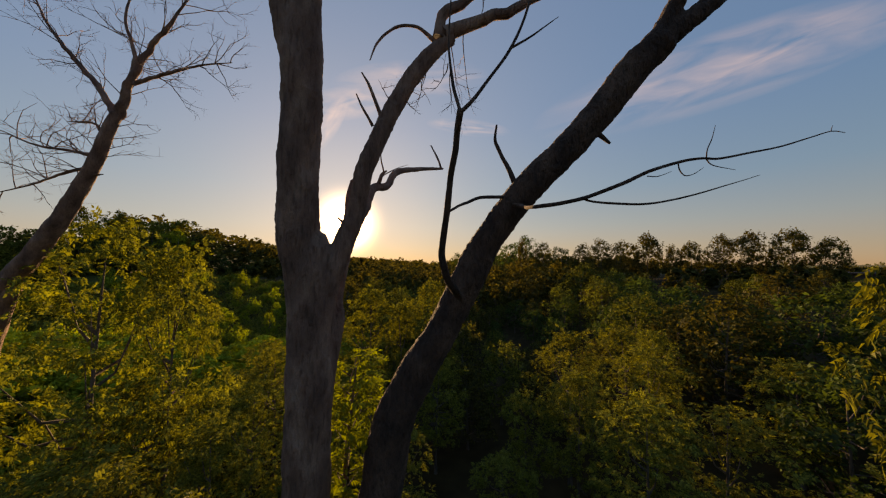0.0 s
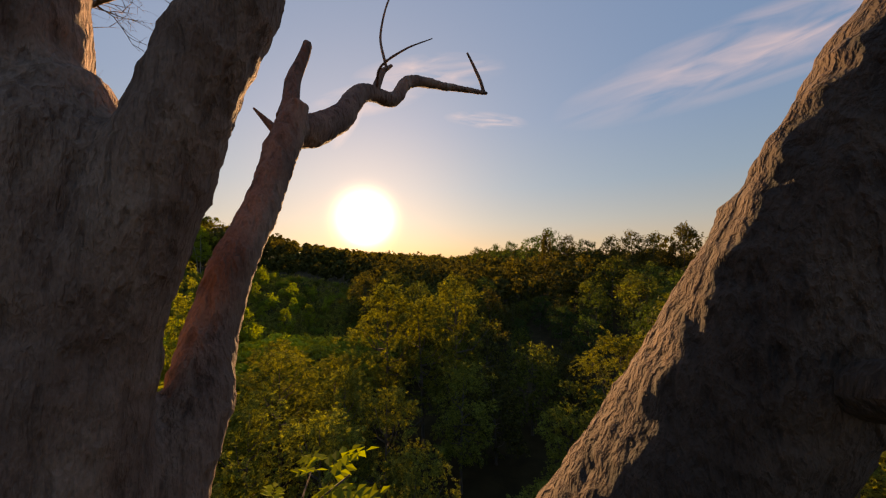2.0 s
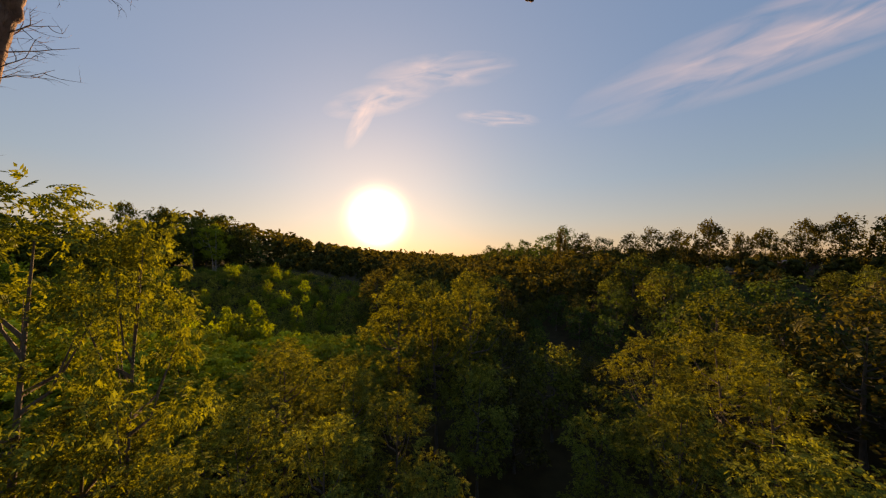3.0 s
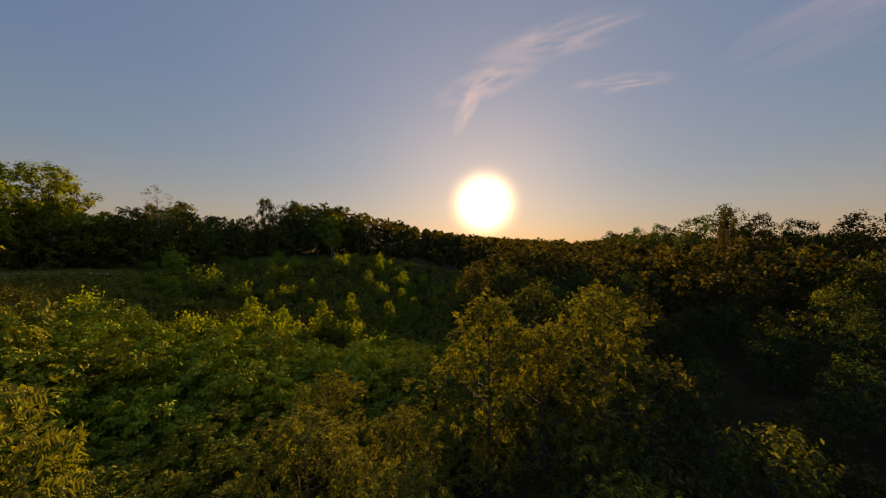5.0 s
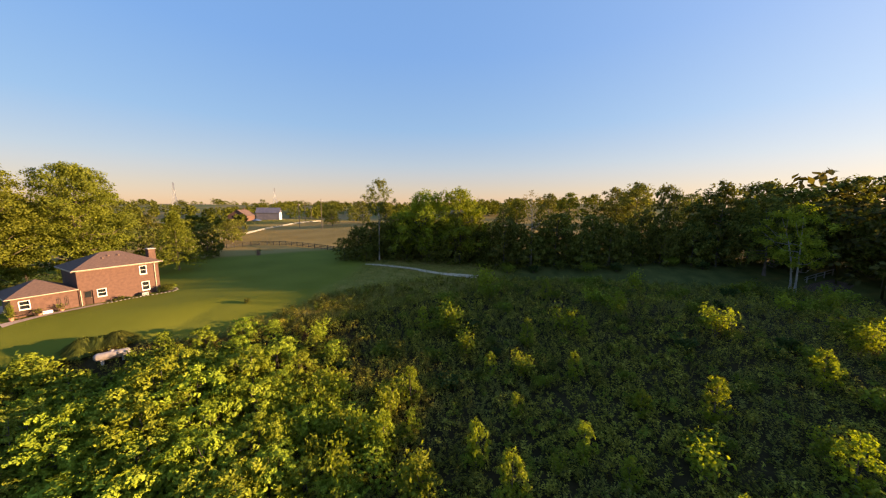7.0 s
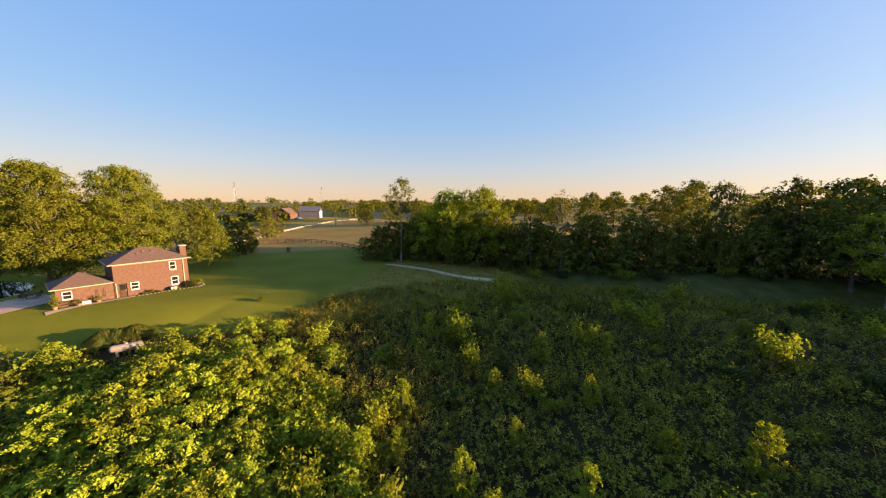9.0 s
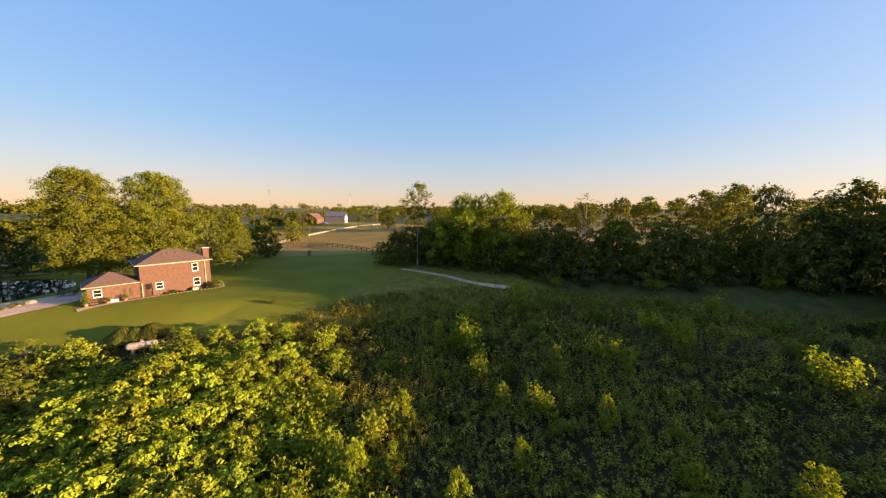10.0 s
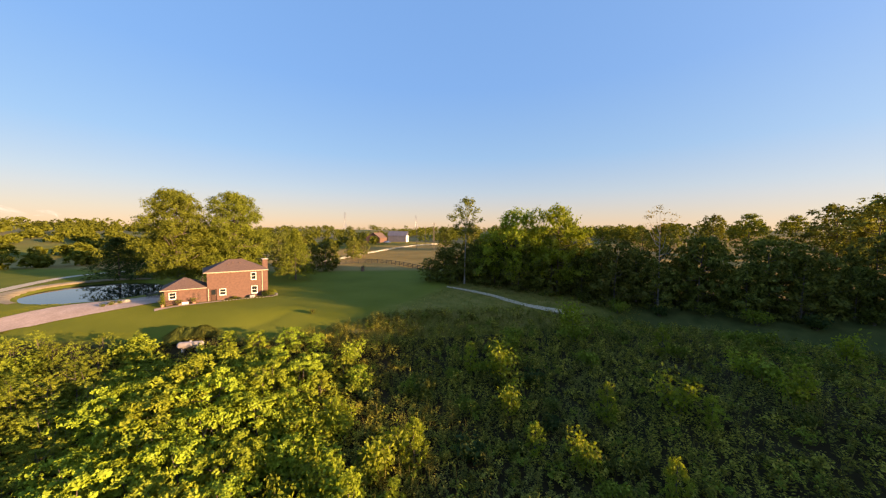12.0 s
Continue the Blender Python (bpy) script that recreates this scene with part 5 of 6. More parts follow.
def mirror_safe(root):
    """The house is laid out with v running away from the lawn: turn its faces the right way out."""
    for o in root.children_recursive:
        if o.type == "MESH":
            bm = bmesh.new()
            bm.from_mesh(o.data)
            bmesh.ops.recalc_face_normals(bm, faces=bm.faces)
            bm.to_mesh(o.data)
            bm.free()


def build_house():
    L, D, E = 8.3, 6.4, 4.75
    house = tagged(new("house"), "two-storey red brick house with low garage wing, brown hipped roofs", "house")
    front = [(7.05, 7.9, 0.05, 2.05), (5.8, 6.65, 1.0, 2.0), (1.25, 2.1, 0.8, 2.05), (1.4, 2.15, 3.2, 4.4)]
    bm = bmesh.new()
    wall_with_openings(bm, 0, L, -0.6, E, front)
    for lo, hi in (((0, 0.3, -0.6), (0.3, D, E)), ((L - 0.3, 0.3, -0.6), (L, D, E)), ((0.3, D - 0.3, -0.6), (L - 0.3, D, E))):
        box(bm, lo, hi)
    part("wall", bm, BRICK, house, "sunlit red brick wall")
    bm = bmesh.new()
    wall_with_openings(bm, L + 0.01, L + 5.25, -0.6, 2.35, [(12.2, 13.0, 1.0, 2.0)], 0.12)
    for lo, hi in (((L + 4.95, 0.42, -0.6), (L + 5.25, 5.4, 2.35)), ((L + 0.01, 5.1, -0.6), (L + 4.95, 5.4, 2.35))):
        box(bm, lo, hi)
    part("garage_wall", bm, BRICK, house, "low red brick garage wall")
    for name, args in (("roof", (0, L, 0, D, E + 0.14, 1.75)), ("garage_roof", (L + 0.5, L + 5.25, 0.12, 5.4, 2.5, 1.5))):
        bm = bmesh.new()
        hip_roof(bm, *args)
        part(name, bm, SHINGLE, house, "brown shingled hipped roof")
    for name, lo, hi in (("fascia", (-0.48, -0.49, E + 0.03), (L + 0.48, -0.44, E + 0.13)), ("fascia", (-0.49, -0.44, E - 0.06), (-0.44, D + 0.44, E + 0.13)),
                         ("fascia", (L + 0.44, -0.44, E - 0.06), (L + 0.49, D + 0.44, E + 0.13)),
                         ("fascia", (L + 0.03, -0.37, 2.39), (L + 5.72, -0.32, 2.49)), ("fascia", (L + 5.69, -0.32, 2.39), (L + 5.74, 5.8, 2.49)),
                         ("soffit", (0.02, -0.43, E - 0.05), (L, -0.01, E - 0.01)), ("downspout", (0.42, -0.1, -0.3), (0.52, -0.01, E - 0.16)), ("downspout", (L - 0.2, -0.1, 0.0), (L - 0.11, -0.01, 2.2))):
        box_part(name, lo, hi, CREAM, house, "cream painted trim", 0.012)
    for o in front[1:]:
        window_part(house, *o, 0.0)
    window_part(house, 12.2, 13.0, 1.0, 2.0, 0.12)
    door = box_part("door", (7.08, 0.12, 0.07), (7.87, 0.17, 2.03), DOOR, house, "dark brown entrance door")
    box_part("door_panel", (7.2, 0.09, 1.15), (7.75, 0.12, 1.9), GLASS_DARK, door, "dark glazed upper panel")
    box_part("door_panel", (7.2, 0.09, 0.25), (7.75, 0.12, 0.95), DOOR, door)
    box_part("handle", (7.18, 0.05, 1.0), (7.22, 0.12, 1.12), STEEL, door)
    chim = box_part("chimney", (-0.85, 2.9, -0.6), (0.0, 3.9, 6.4), BRICK, house, "red brick chimney", 0.02)
    box_part("chimney_cap", (-0.93, 2.82, 6.4), (0.08, 3.98, 6.52), CONCRETE, chim)
    box_part("skylight", (1.55, 1.1, 5.35), (2.35, 1.9, 5.62), GLASS_DARK, house, "small roof skylight")
    for u, v, z in ((3.6, 2.0, 6.05), (4.6, 2.1, 6.1), (5.3, 1.6, 5.85), (3.0, 1.4, 5.6)):
        box_part("roof_vent", (u - 0.1, v - 0.1, z - 0.4), (u + 0.1, v + 0.1, z + 0.18), SHINGLE, house)
    box_part("step", (6.9, -0.7, -0.45), (8.1, -0.01, 0.02), CONCRETE, house, "grey concrete door step", 0.02)
    house.matrix_world = HOUSE
    mirror_safe(house)
    return house


def at_house(u, v):
    return HOUSE @ Vector((u, v, 0))


build_house()


def house_yard():
    rng = np.random.default_rng(4)
    # wall unit of the air conditioning
    ac = tagged(new("air_conditioner"), "white air conditioning unit standing by the garage wall", "appliance")
    box_part("casing", (10.7, -0.65, 0.05), (11.5, -0.3, 0.5), WHITE, ac, bevel=0.04)
    bm = bmesh.new()
    for k in range(5):
        box(bm, (10.78, -0.665, 0.1 + k * 0.075), (11.42, -0.65, 0.13 + k * 0.075))
    part("grille", bm, STEEL, ac)
    box_part("base", (10.5, -0.85, -0.35), (11.6, -0.1, 0.05), CONCRETE, ac)
    ac.matrix_world = HOUSE
    mirror_safe(ac)
    for u, v, s in ((13.75, -0.6, 0.8), (11.75, -0.75, 0.4), (10.0, -0.6, 0.4)):
        p = at_house(u, v)
        pot = tagged(new("flower_pot"), "terracotta pot with a leafy plant by the garage", "plant pot")
        bm = bmesh.new()
        tube(bm, [(0, 0, 0), (0, 0, 0.3 * s + 0.15)], [0.16, 0.24], 12)
        part("pot", bm, TERRACOTTA, pot)
        v2, f2 = leaf_quads(rng, [(0, 0, 0.5 + 0.3 * s), (0.1, 0, 0.7 * s + 0.3)], 0.16 + 0.1 * s, 160, 0.08)
        tagged(sheet("plant", v2, f2, LEAF, pot), kind="stuff")
        pot.matrix_world = pose(p.x, p.y, float(ground(p.x, p.y)))
    bench = tagged(new("garden_bench"), "brown wooden garden bench against the garage wall", "bench")
    for k in range(3):
        box_part("slat", (12.05, -0.75 + k * 0.16, 0.42), (13.3, -0.62 + k * 0.16, 0.46), DOOR, bench)
    for k in range(2):
        box_part("back_slat", (12.0, -0.3, 0.6 + k * 0.18), (13.3, -0.26, 0.72 + k * 0.18), DOOR, bench)
    for u in (12.05, 13.2):
        for v in (-0.7, -0.3):
            box_part("leg", (u, v, -0.3), (u + 0.07, v + 0.06, 0.42), DOOR, bench)
    bench.matrix_world = HOUSE
    mirror_safe(bench)
    for u, v, s, k in ((0.1, -1.1, 0.8, 3), (-0.9, -0.8, 0.7, 0), (4.6, -0.7, 0.5, 1), (4.0, -0.7, 0.4, 3), (2.6, -0.6, 0.35, 3), (5.3, -0.7, 0.35, 1)):
        p = at_house(u, v)
        place(SHRUB[k], p.x, p.y, s, u * 60)
    unit = tagged(new("heat_pump"), "dark grey boxy heat pump standing by the house wall", "appliance")
    box_part("casing", (1.75, -0.95, -0.1), (2.5, -0.3, 0.62), STEEL, unit, bevel=0.04)
    for k in range(6):
        box_part("louvre", (1.82, -0.975, 0.0 + k * 0.09), (2.43, -0.95, 0.04 + k * 0.09), FENCE_DARK, unit)
    box_part("fan_guard", (1.85, -0.87, 0.62), (2.4, -0.38, 0.65), FENCE_DARK, unit, bevel=0.01)
    box_part("pad", (1.65, -1.05, -0.45), (2.6, -0.2, -0.1), CONCRETE, unit)
    unit.matrix_world = HOUSE
    mirror_safe(unit)
    dome = build_shrub(58, 1.15, 0.85, 2200, 0.07, LEAF, "clipped round dark green shrub at the house corner", 0, "ornamental_shrub")
    p = at_house(-0.15, -0.75)
    place(dome, p.x, p.y, 1.0, 0)
    retire([dome])
    vine = build_shrub(57, 1.9, 0.55, 900, 0.07, LEAF_YELLOW, "tall yellow-green plant at the garage corner", 0.8, "ornamental_shrub")
    p = at_house(13.7, -0.3)
    place(vine, p.x, p.y, 1.0, 40)
    retire([vine])
    for u in (9.2, 9.85):
        rack = tagged(new("wall_trellis"), "small dark metal trellis fixed on the garage wall", "trellis")
        for k in range(3):
            box_part("upright", (u + k * 0.14, 0.085, 0.55), (u + k * 0.14 + 0.035, 0.118, 1.75 - 0.12 * abs(k - 1)), FENCE_DARK, rack)
        for z in (0.8, 1.15, 1.5):
            box_part("crossbar", (u, 0.06, z), (u + 0.315, 0.084, z + 0.035), FENCE_DARK, rack)
        rack.matrix_world = HOUSE
        mirror_safe(rack)
    # stone-edged bed along the wall
    rim = [(-1.6, 1.5), (-1.9, 0.2), (-1.6, -1.2), (-0.8, -1.9), (0.6, -1.7), (2.0, -1.3), (4.0, -1.2), (6.6, -1.2)]
    bed = tagged(new("flower_bed"), "mulched flower bed edged with pale stones along the wall", "flower bed")
    bm = bmesh.new()
    outer, inner = [], []
    for u, v in rim:
        p, q = at_house(u, v), at_house(max(u, -0.1) if v > 0 else max(u, 0.0), min(0.0, v) if u > 0 else max(v, 0.0))
        outer.append(bm.verts.new((p.x, p.y, float(ground(p.x, p.y)) + 0.05)))
        inner.append(bm.verts.new((q.x, q.y, float(ground(q.x, q.y)) + 0.09)))
    for a in range(len(rim) - 1):
        try:
            bm.faces.new((outer[a], outer[a + 1], inner[a + 1], inner[a]))
        except ValueError:
            pass
    part("mulch", bm, MULCH, bed)
    for a, b in zip(rim, rim[1:]):
        n = max(2, int(math.dist(a, b) / 0.4))
        for k in range(n):
            u, v = a[0] + (b[0] - a[0]) * k / n, a[1] + (b[1] - a[1]) * k / n
            p = at_house(u, v)
            bm = bmesh.new()
            bmesh.ops.create_icosphere(bm, subdivisions=1, radius=0.17)
            for w in bm.verts:
                w.co = Vector((w.co.x * 1.2, w.co.y, w.co.z * 0.6)) * (0.85 + 0.3 * noise.noise(w.co * 5 + p))
            st = part("stone", bm, STONE, bed)
            st.location = (p.x, p.y, float(ground(p.x, p.y)) + 0.05)


house_yard()


def propane_tank():
    """A long white gas tank with rounded ends, a filler dome and two saddles."""
    tank = tagged(new("propane_tank"), "long pale grey propane tank on two saddles by the lawn", "tank")
    bm = bmesh.new()
    prof = [(-1.45, 0.02)] + [(-1.1 - 0.35 * math.cos(a), 0.42 * math.sin(a)) for a in np.linspace(0.25, math.pi / 2, 6)]
    prof = prof + [(-x, r) for x, r in reversed(prof)]
    tube(bm, [(x, 0, 0.72) for x, r in prof], [r for x, r in prof], 20)
    part("shell", bm, TANK_PAINT, tank)
    bm = bmesh.new()
    tube(bm, [(0, 0, 1.1), (0, 0, 1.22), (0, 0, 1.28)], [0.17, 0.17, 0.08], 14)
    part("dome", bm, TANK_PAINT, tank)
    for x in (-0.8, 0.8):
        box_part("saddle", (x - 0.1, -0.3, -0.2), (x + 0.1, 0.3, 0.36), CONCRETE, tank)
    a, b = Vector((-31.5, 12.2, 0)), Vector((-33.6, 13.7, 0))
    mid = (a + b) / 2
    tank.matrix_world = pose(mid.x, mid.y, float(ground(mid.x, mid.y)), 0, 0, math.degrees(math.atan2(b.y - a.y, b.x - a.x)))
    tank.scale = (0.92, 0.92, 0.92)


propane_tank()


def ribbon(name, line, widths, material, label, category, lift=0.03, steps=10):
    """A strip laid on the ground along a line."""
    pts, wid = curve_points([(x, y, 0) for x, y in line], widths, steps)
    vs, across = [], 7
    for i, p in enumerate(pts):
        ahead = (pts[min(i + 1, len(pts) - 1)] - pts[max(i - 1, 0)]).normalized()
        side = Vector((-ahead.y, ahead.x, 0))
        for k in range(across):
            q = p + side * wid[i] * (k / (across - 1) - 0.5) * (1 + 0.12 * noise.noise(p * 0.9 + Vector((k // 4 * 9, 0, 0))))
            vs.append((q.x, q.y, float(ground(q.x, q.y)) + lift))
    i = np.arange(len(pts) * across).reshape(-1, across)
    f = np.stack([i[:-1, :-1], i[:-1, 1:], i[1:, 1:], i[1:, :-1]], -1).reshape(-1, 4)
    return tagged(sheet(name, vs, f, material, flat=False), label, category, kind="structure")


ribbon("path", [(-77.0, 43.4), (-74.9, 39.6), (-73.9, 36.0), (-74.4, 32.0), (-75.1, 28.5), (-74.7, 21.0), (-74.3, 18.3)], [1.3, 1.7, 1.8, 1.7, 1.6, 1.3, 0.7], GRAVEL, "pale gravel path along the tree row", "path", 0.05)
ribbon("driveway", [(-12.0, -14.3), (-18.4, -14.2), (-25.0, -12.7), (-31.0, -11.2), (-36.0, -12.5)], [5.4, 5.6, 6.6, 7.2, 6.0], DRIVE, "pinkish concrete driveway leading to the garage", "driveway", 0.09)
walk_line = [at_house(u, v) for u, v in ((6.4, -1.05), (8.6, -1.1), (11.0, -1.2), (13.2, -1.3), (14.6, -1.4))]
ribbon("walkway", [(p.x, p.y) for p in walk_line], [0.7, 0.8, 0.8, 0.9, 1.2], DRIVE, "narrow pinkish concrete walkway along the garage wall", "walkway", 0.06)
ribbon("track", [(-14.0, -36.0), (-17.1, -41.5), (-20.4, -49.0), (-25.2, -57.0), (-33.0, -61.5), (-50.0, -60.0)], [2.4, 2.4, 2.4, 2.2, 2.2, 2.0], GRAVEL, "pale gravel track beyond the pond", "path", 0.09)


def pond():
    shore = [(-29.0 + 11.6 * math.cos(a), -31.5 + 14.8 * math.sin(a)) for a in np.linspace(-2.5, 0.55, 9)]
    ribbon("pond_bank", shore, [0.8, 1.8, 2.2, 2.4, 2.4, 2.6, 2.8, 2.2, 1.0], BANK, "bare tan earth bank along the pond", "bank", 0.06)
    bm = bmesh.new()
    n, rings = 64, [bm.verts.new((-29.0, -31.5, -0.12))]
    ring = []
    for k in range(n):
        a = 2 * math.pi * k / n
        r = 1.07 + 0.03 * math.sin(3 * a + 1)
        ring.append(bm.verts.new((-29.0 + 10.0 * r * math.cos(a), -31.5 + 13.0 * r * math.sin(a), -0.12)))
    for k in range(n):
        bm.faces.new((rings[0], ring[k], ring[(k + 1) % n]))
    tagged(part("pond", bm, WATER), "still pond mirroring the evening sky and trees", "pond", kind="structure")


pond()


def board_fence(line, label, material, height, rails, gap, group):
    """Posts with horizontal boards, following the ground."""
    fence = tagged(new("fence"), label, "fence", group)
    pts = []
    for a, b in zip(line, line[1:]):
        n = max(1, round(math.dist(a, b) / gap))
        pts += [(a[0] + (b[0] - a[0]) * k / n, a[1] + (b[1] - a[1]) * k / n) for k in range(n)]
    pts.append(line[-1])
    bm = bmesh.new()
    box(bm, (-0.07, -0.07, -0.4), (0.07, 0.07, height + 0.1))
    first = part("post", bm, material, fence)
    for i, (x, y) in enumerate(pts):
        post = first if i == 0 else new("post", first.data)
        post.parent = fence
        post.location = (x, y, float(ground(x, y)))
    for (x0, y0), (x1, y1) in zip(pts, pts[1:]):
        a, b = Vector((x0, y0, float(ground(x0, y0)))), Vector((x1, y1, float(ground(x1, y1))))
        for k in range(rails):
            bm = bmesh.new()
            z = height * (k + 0.8) / rails
            w = 0.075
            way = (b - a).normalized()
            side = Vector((-way.y, way.x, 0)) * 0.03
            off = Vector((-way.y, way.x, 0)) * 0.105
            vs = [bm.verts.new(p + off + s + Vector((0, 0, z + dz))) for p in (a, b) for s, dz in ((-side, -w), (side, -w), (side, w), (-side, w))]
            for f in ((0, 1, 2, 3), (7, 6, 5, 4), (0, 4, 5, 1), (1, 5, 6, 2), (2, 6, 7, 3), (3, 7, 4, 0)):
                bm.faces.new([vs[q] for q in f])
            part("rail", bm, material, fence)


board_fence([(-70.0, -30.5), (-76.8, -31.2), (-82.0, -31.6), (-86.0, -30.6), (-89.5, -28.2), (-91.4, -24.0), (-91.2, -17.0), (-89.8, -10.0), (-86.7, 0.3), (-84.1, 7.8)], "dark weathered board fence round the back lawn", FENCE_DARK, 1.2, 3, 2.6, "farm fences")
board_fence([(-80.0, -39.5), (-91.6, -45.8), (-109.4, -55.0), (-131.5, -61.6), (-155.8, -64.6), (-173.2, -63.8)], "long white board fence along the field road", FENCE_WHITE, 0.75, 2, 3.6, "farm fences")


# ---- trees and plants round the lawn ----
def yard_trees():
    rng = np.random.default_rng(77)
    big = [build_tree(80 + i, 20, 5.9, 46000, 0.165, LEAF_SHADE, 0.13, "big round leafy shade tree behind the house", 170, 16, shape=0.42, up=0.2, loose=0.045) for i in range(2)]
    place(big[0], -39.2, -24.6, 1.0, 20)
    place(big[1], -49.2, -22.0, 1.0, 140)
    retire(big)
    pine = build_conifer(5, 12.2, 5.4, 10000, 0.22, LEAF_YELLOW, "yellow-green pine tree on the back lawn", 0.16)
    place(pine, -58.6, -14.2, 0.98, 0)
    retire([pine])
    spruce = build_conifer(6, 11, 5.6, 5200, 0.3, LEAF_DARK, "dark spreading spruce by the pond", 0.1)
    place(spruce, -33.2, -47.5, 1.25, 0, tall=0.72)
    place(spruce, -38.8, -45.5, 1.1, 130, tall=0.75)
    place(spruce, -44.0, -27.0, 0.8, 70)
    retire([spruce])
    for x, y, top, k in ((-71.2, -22.2, 9.6, 1), (-67, -24, 8.5, 0), (-76, -27, 7.5, 2), (-62, -26, 9.0, 1), (-55, -30, 10, 0)):
        g = float(ground(x, y))
        place(HEDGE[k], x, y, (top - g) / 9, float(rng.uniform(0, 360)))
    for x, y, top, k in ((-92, -38, 9.6, 0), (-97, -45, 9.0, 3), (-104, -48, 8.5, 0), (-70, -48, 12, 1), (-60, -52, 12, 0), (-82, -58, 11, 2), (-52, -48, 11, 1), (-145, -37, 15.0, 1), (-151, -24, 16.0, 0), (-147, -10, 15.5, 2), (-160, -48, 13.5, 1), (-170, -40, 14, 0)):
        g = float(ground(x, y))
        place(EDGE[k], x, y, (top - g) / 13, float(rng.uniform(0, 360)))
    tall = build_tree(90, 19.5, 4.0, 2300, 0.2, LEAF, 0.6, "tall thin tree with a bare pale trunk and sparse crown", 30, 6, 0.15, PALE_BARK, up=0.2)
    place(tall, -79.6, 19.2, 1.0, 30)
    retire([tall])
    twig = build_tree(91, 18.5, 3.0, 900, 0.13, STRAW, 0.55, "thin half-bare tree above the hedgerow", 26, 6, 0.16, PALE_BARK)
    place(twig, -88.6, 54, 1.0, 0)
    retire([twig])
    # crown brightened by the sunlit leaf copy
    birch = build_tree(92, 15.5, 4.2, 7500, 0.17, LEAF_GLOW, 0.34, "tree with two pale trunks at the wood's edge", 40, 9, 0.17, PALE_BARK, stems=2)
    place(birch, -80.5, 99.5, 1.0, 10)
    retire([birch])
    mound = tagged(new("ornamental_grass"), "broad arching clump of ornamental grass beside the propane tank", "grass clump")
    n = 5200
    ang, lean = rng.uniform(0, 2 * math.pi, n), rng.uniform(0.05, 1.0, n) ** 0.6
    foot = np.stack([np.cos(ang) * 0.35 * rng.uniform(0, 1, n), np.sin(ang) * 0.35 * rng.uniform(0, 1, n), np.zeros(n)], 1)
    out = np.stack([np.cos(ang), np.sin(ang), np.zeros(n)], 1)
    side = np.stack([-np.sin(ang), np.cos(ang), np.zeros(n)], 1) * 0.02
    reach, high = 1.45 * lean * rng.uniform(0.8, 1.1, n), 1.35 * np.sqrt(1.1 - lean * 0.75) * rng.uniform(0.85, 1.1, n)
    knee = foot + out * (reach * 0.5)[:, None] + np.array([0, 0, 1.0]) * high[:, None]
    tip = foot + out * reach[:, None] + np.array([0, 0, 1.0]) * (high * (1 - 0.42 * lean))[:, None]
    v = np.concatenate([np.stack([foot - side, foot + side, knee + side, knee - side], 1), np.stack([knee - side, knee + side, tip + side * 0.5, tip - side * 0.5], 1)]).reshape(-1, 3)
    sheet("blades", v, np.arange(len(v)).reshape(-1, 4), LEAF, mound)
    place(mound, -32.6, 8.7, 1.15, 0)
    place(mound, -34.4, 10.5, 1.1, 80)
    place(mound, -33.4, 9.7, 1.0, 150)
    place(mound, -34.1, 9.0, 0.8, 210)
    place(mound, -31.8, 9.6, 0.75, 300)
    retire([mound])
    for x, y, s, k in ((-46.4, 15.1, 0.6, 1), (-77.0, 12.0, 0.5, 0)):
        place(SHRUB[k], x, y, s, x * 40)


yard_trees()


def near_sapling():
    """Feathered bright leaves on a thin stem just below the dead trees."""
    rng = np.random.default_rng(3)
    sap = tagged(new("sapling"), "leafy sapling with feathered sunlit leaves below the dead trunks", "tree")
    bm = bmesh.new()
    stem = [(-1.9, 7.5, -12.5), (-1.82, 7.35, -5), (-1.66, 7.22, 0.8), (-1.52, 7.18, 2.1)]
    tube(bm, stem, [0.08, 0.06, 0.03, 0.012], 7)
    tips, ways = [], []
    for k in range(22):
        z = 0.1 + 2.05 * (k + 1) / 22
        a = k * 2.4
        r = 0.42 * (1.15 - 0.35 * z / 2.2)
        tip = np.array((-1.6 + math.cos(a) * r, 7.22 + math.sin(a) * r, z + 0.18))
        tube(bm, [(-1.62, 7.22, z - 0.1), tip], [0.012, 0.004], 4)
        for q in (0.35, 0.7, 1.0):
            tips.append(np.array((-1.62, 7.22, z - 0.1)) * (1 - q) + tip * q)
            ways.append(np.array((math.cos(a), math.sin(a), 0.25)))
    part("stem", bm, BARK, sap)
    v, f = fronds(rng, np.array(tips), np.array(ways), 380, 0.23, 3, 0.3)
    sheet("leaves", v, f, LEAF_GLOW, sap)


near_sapling()


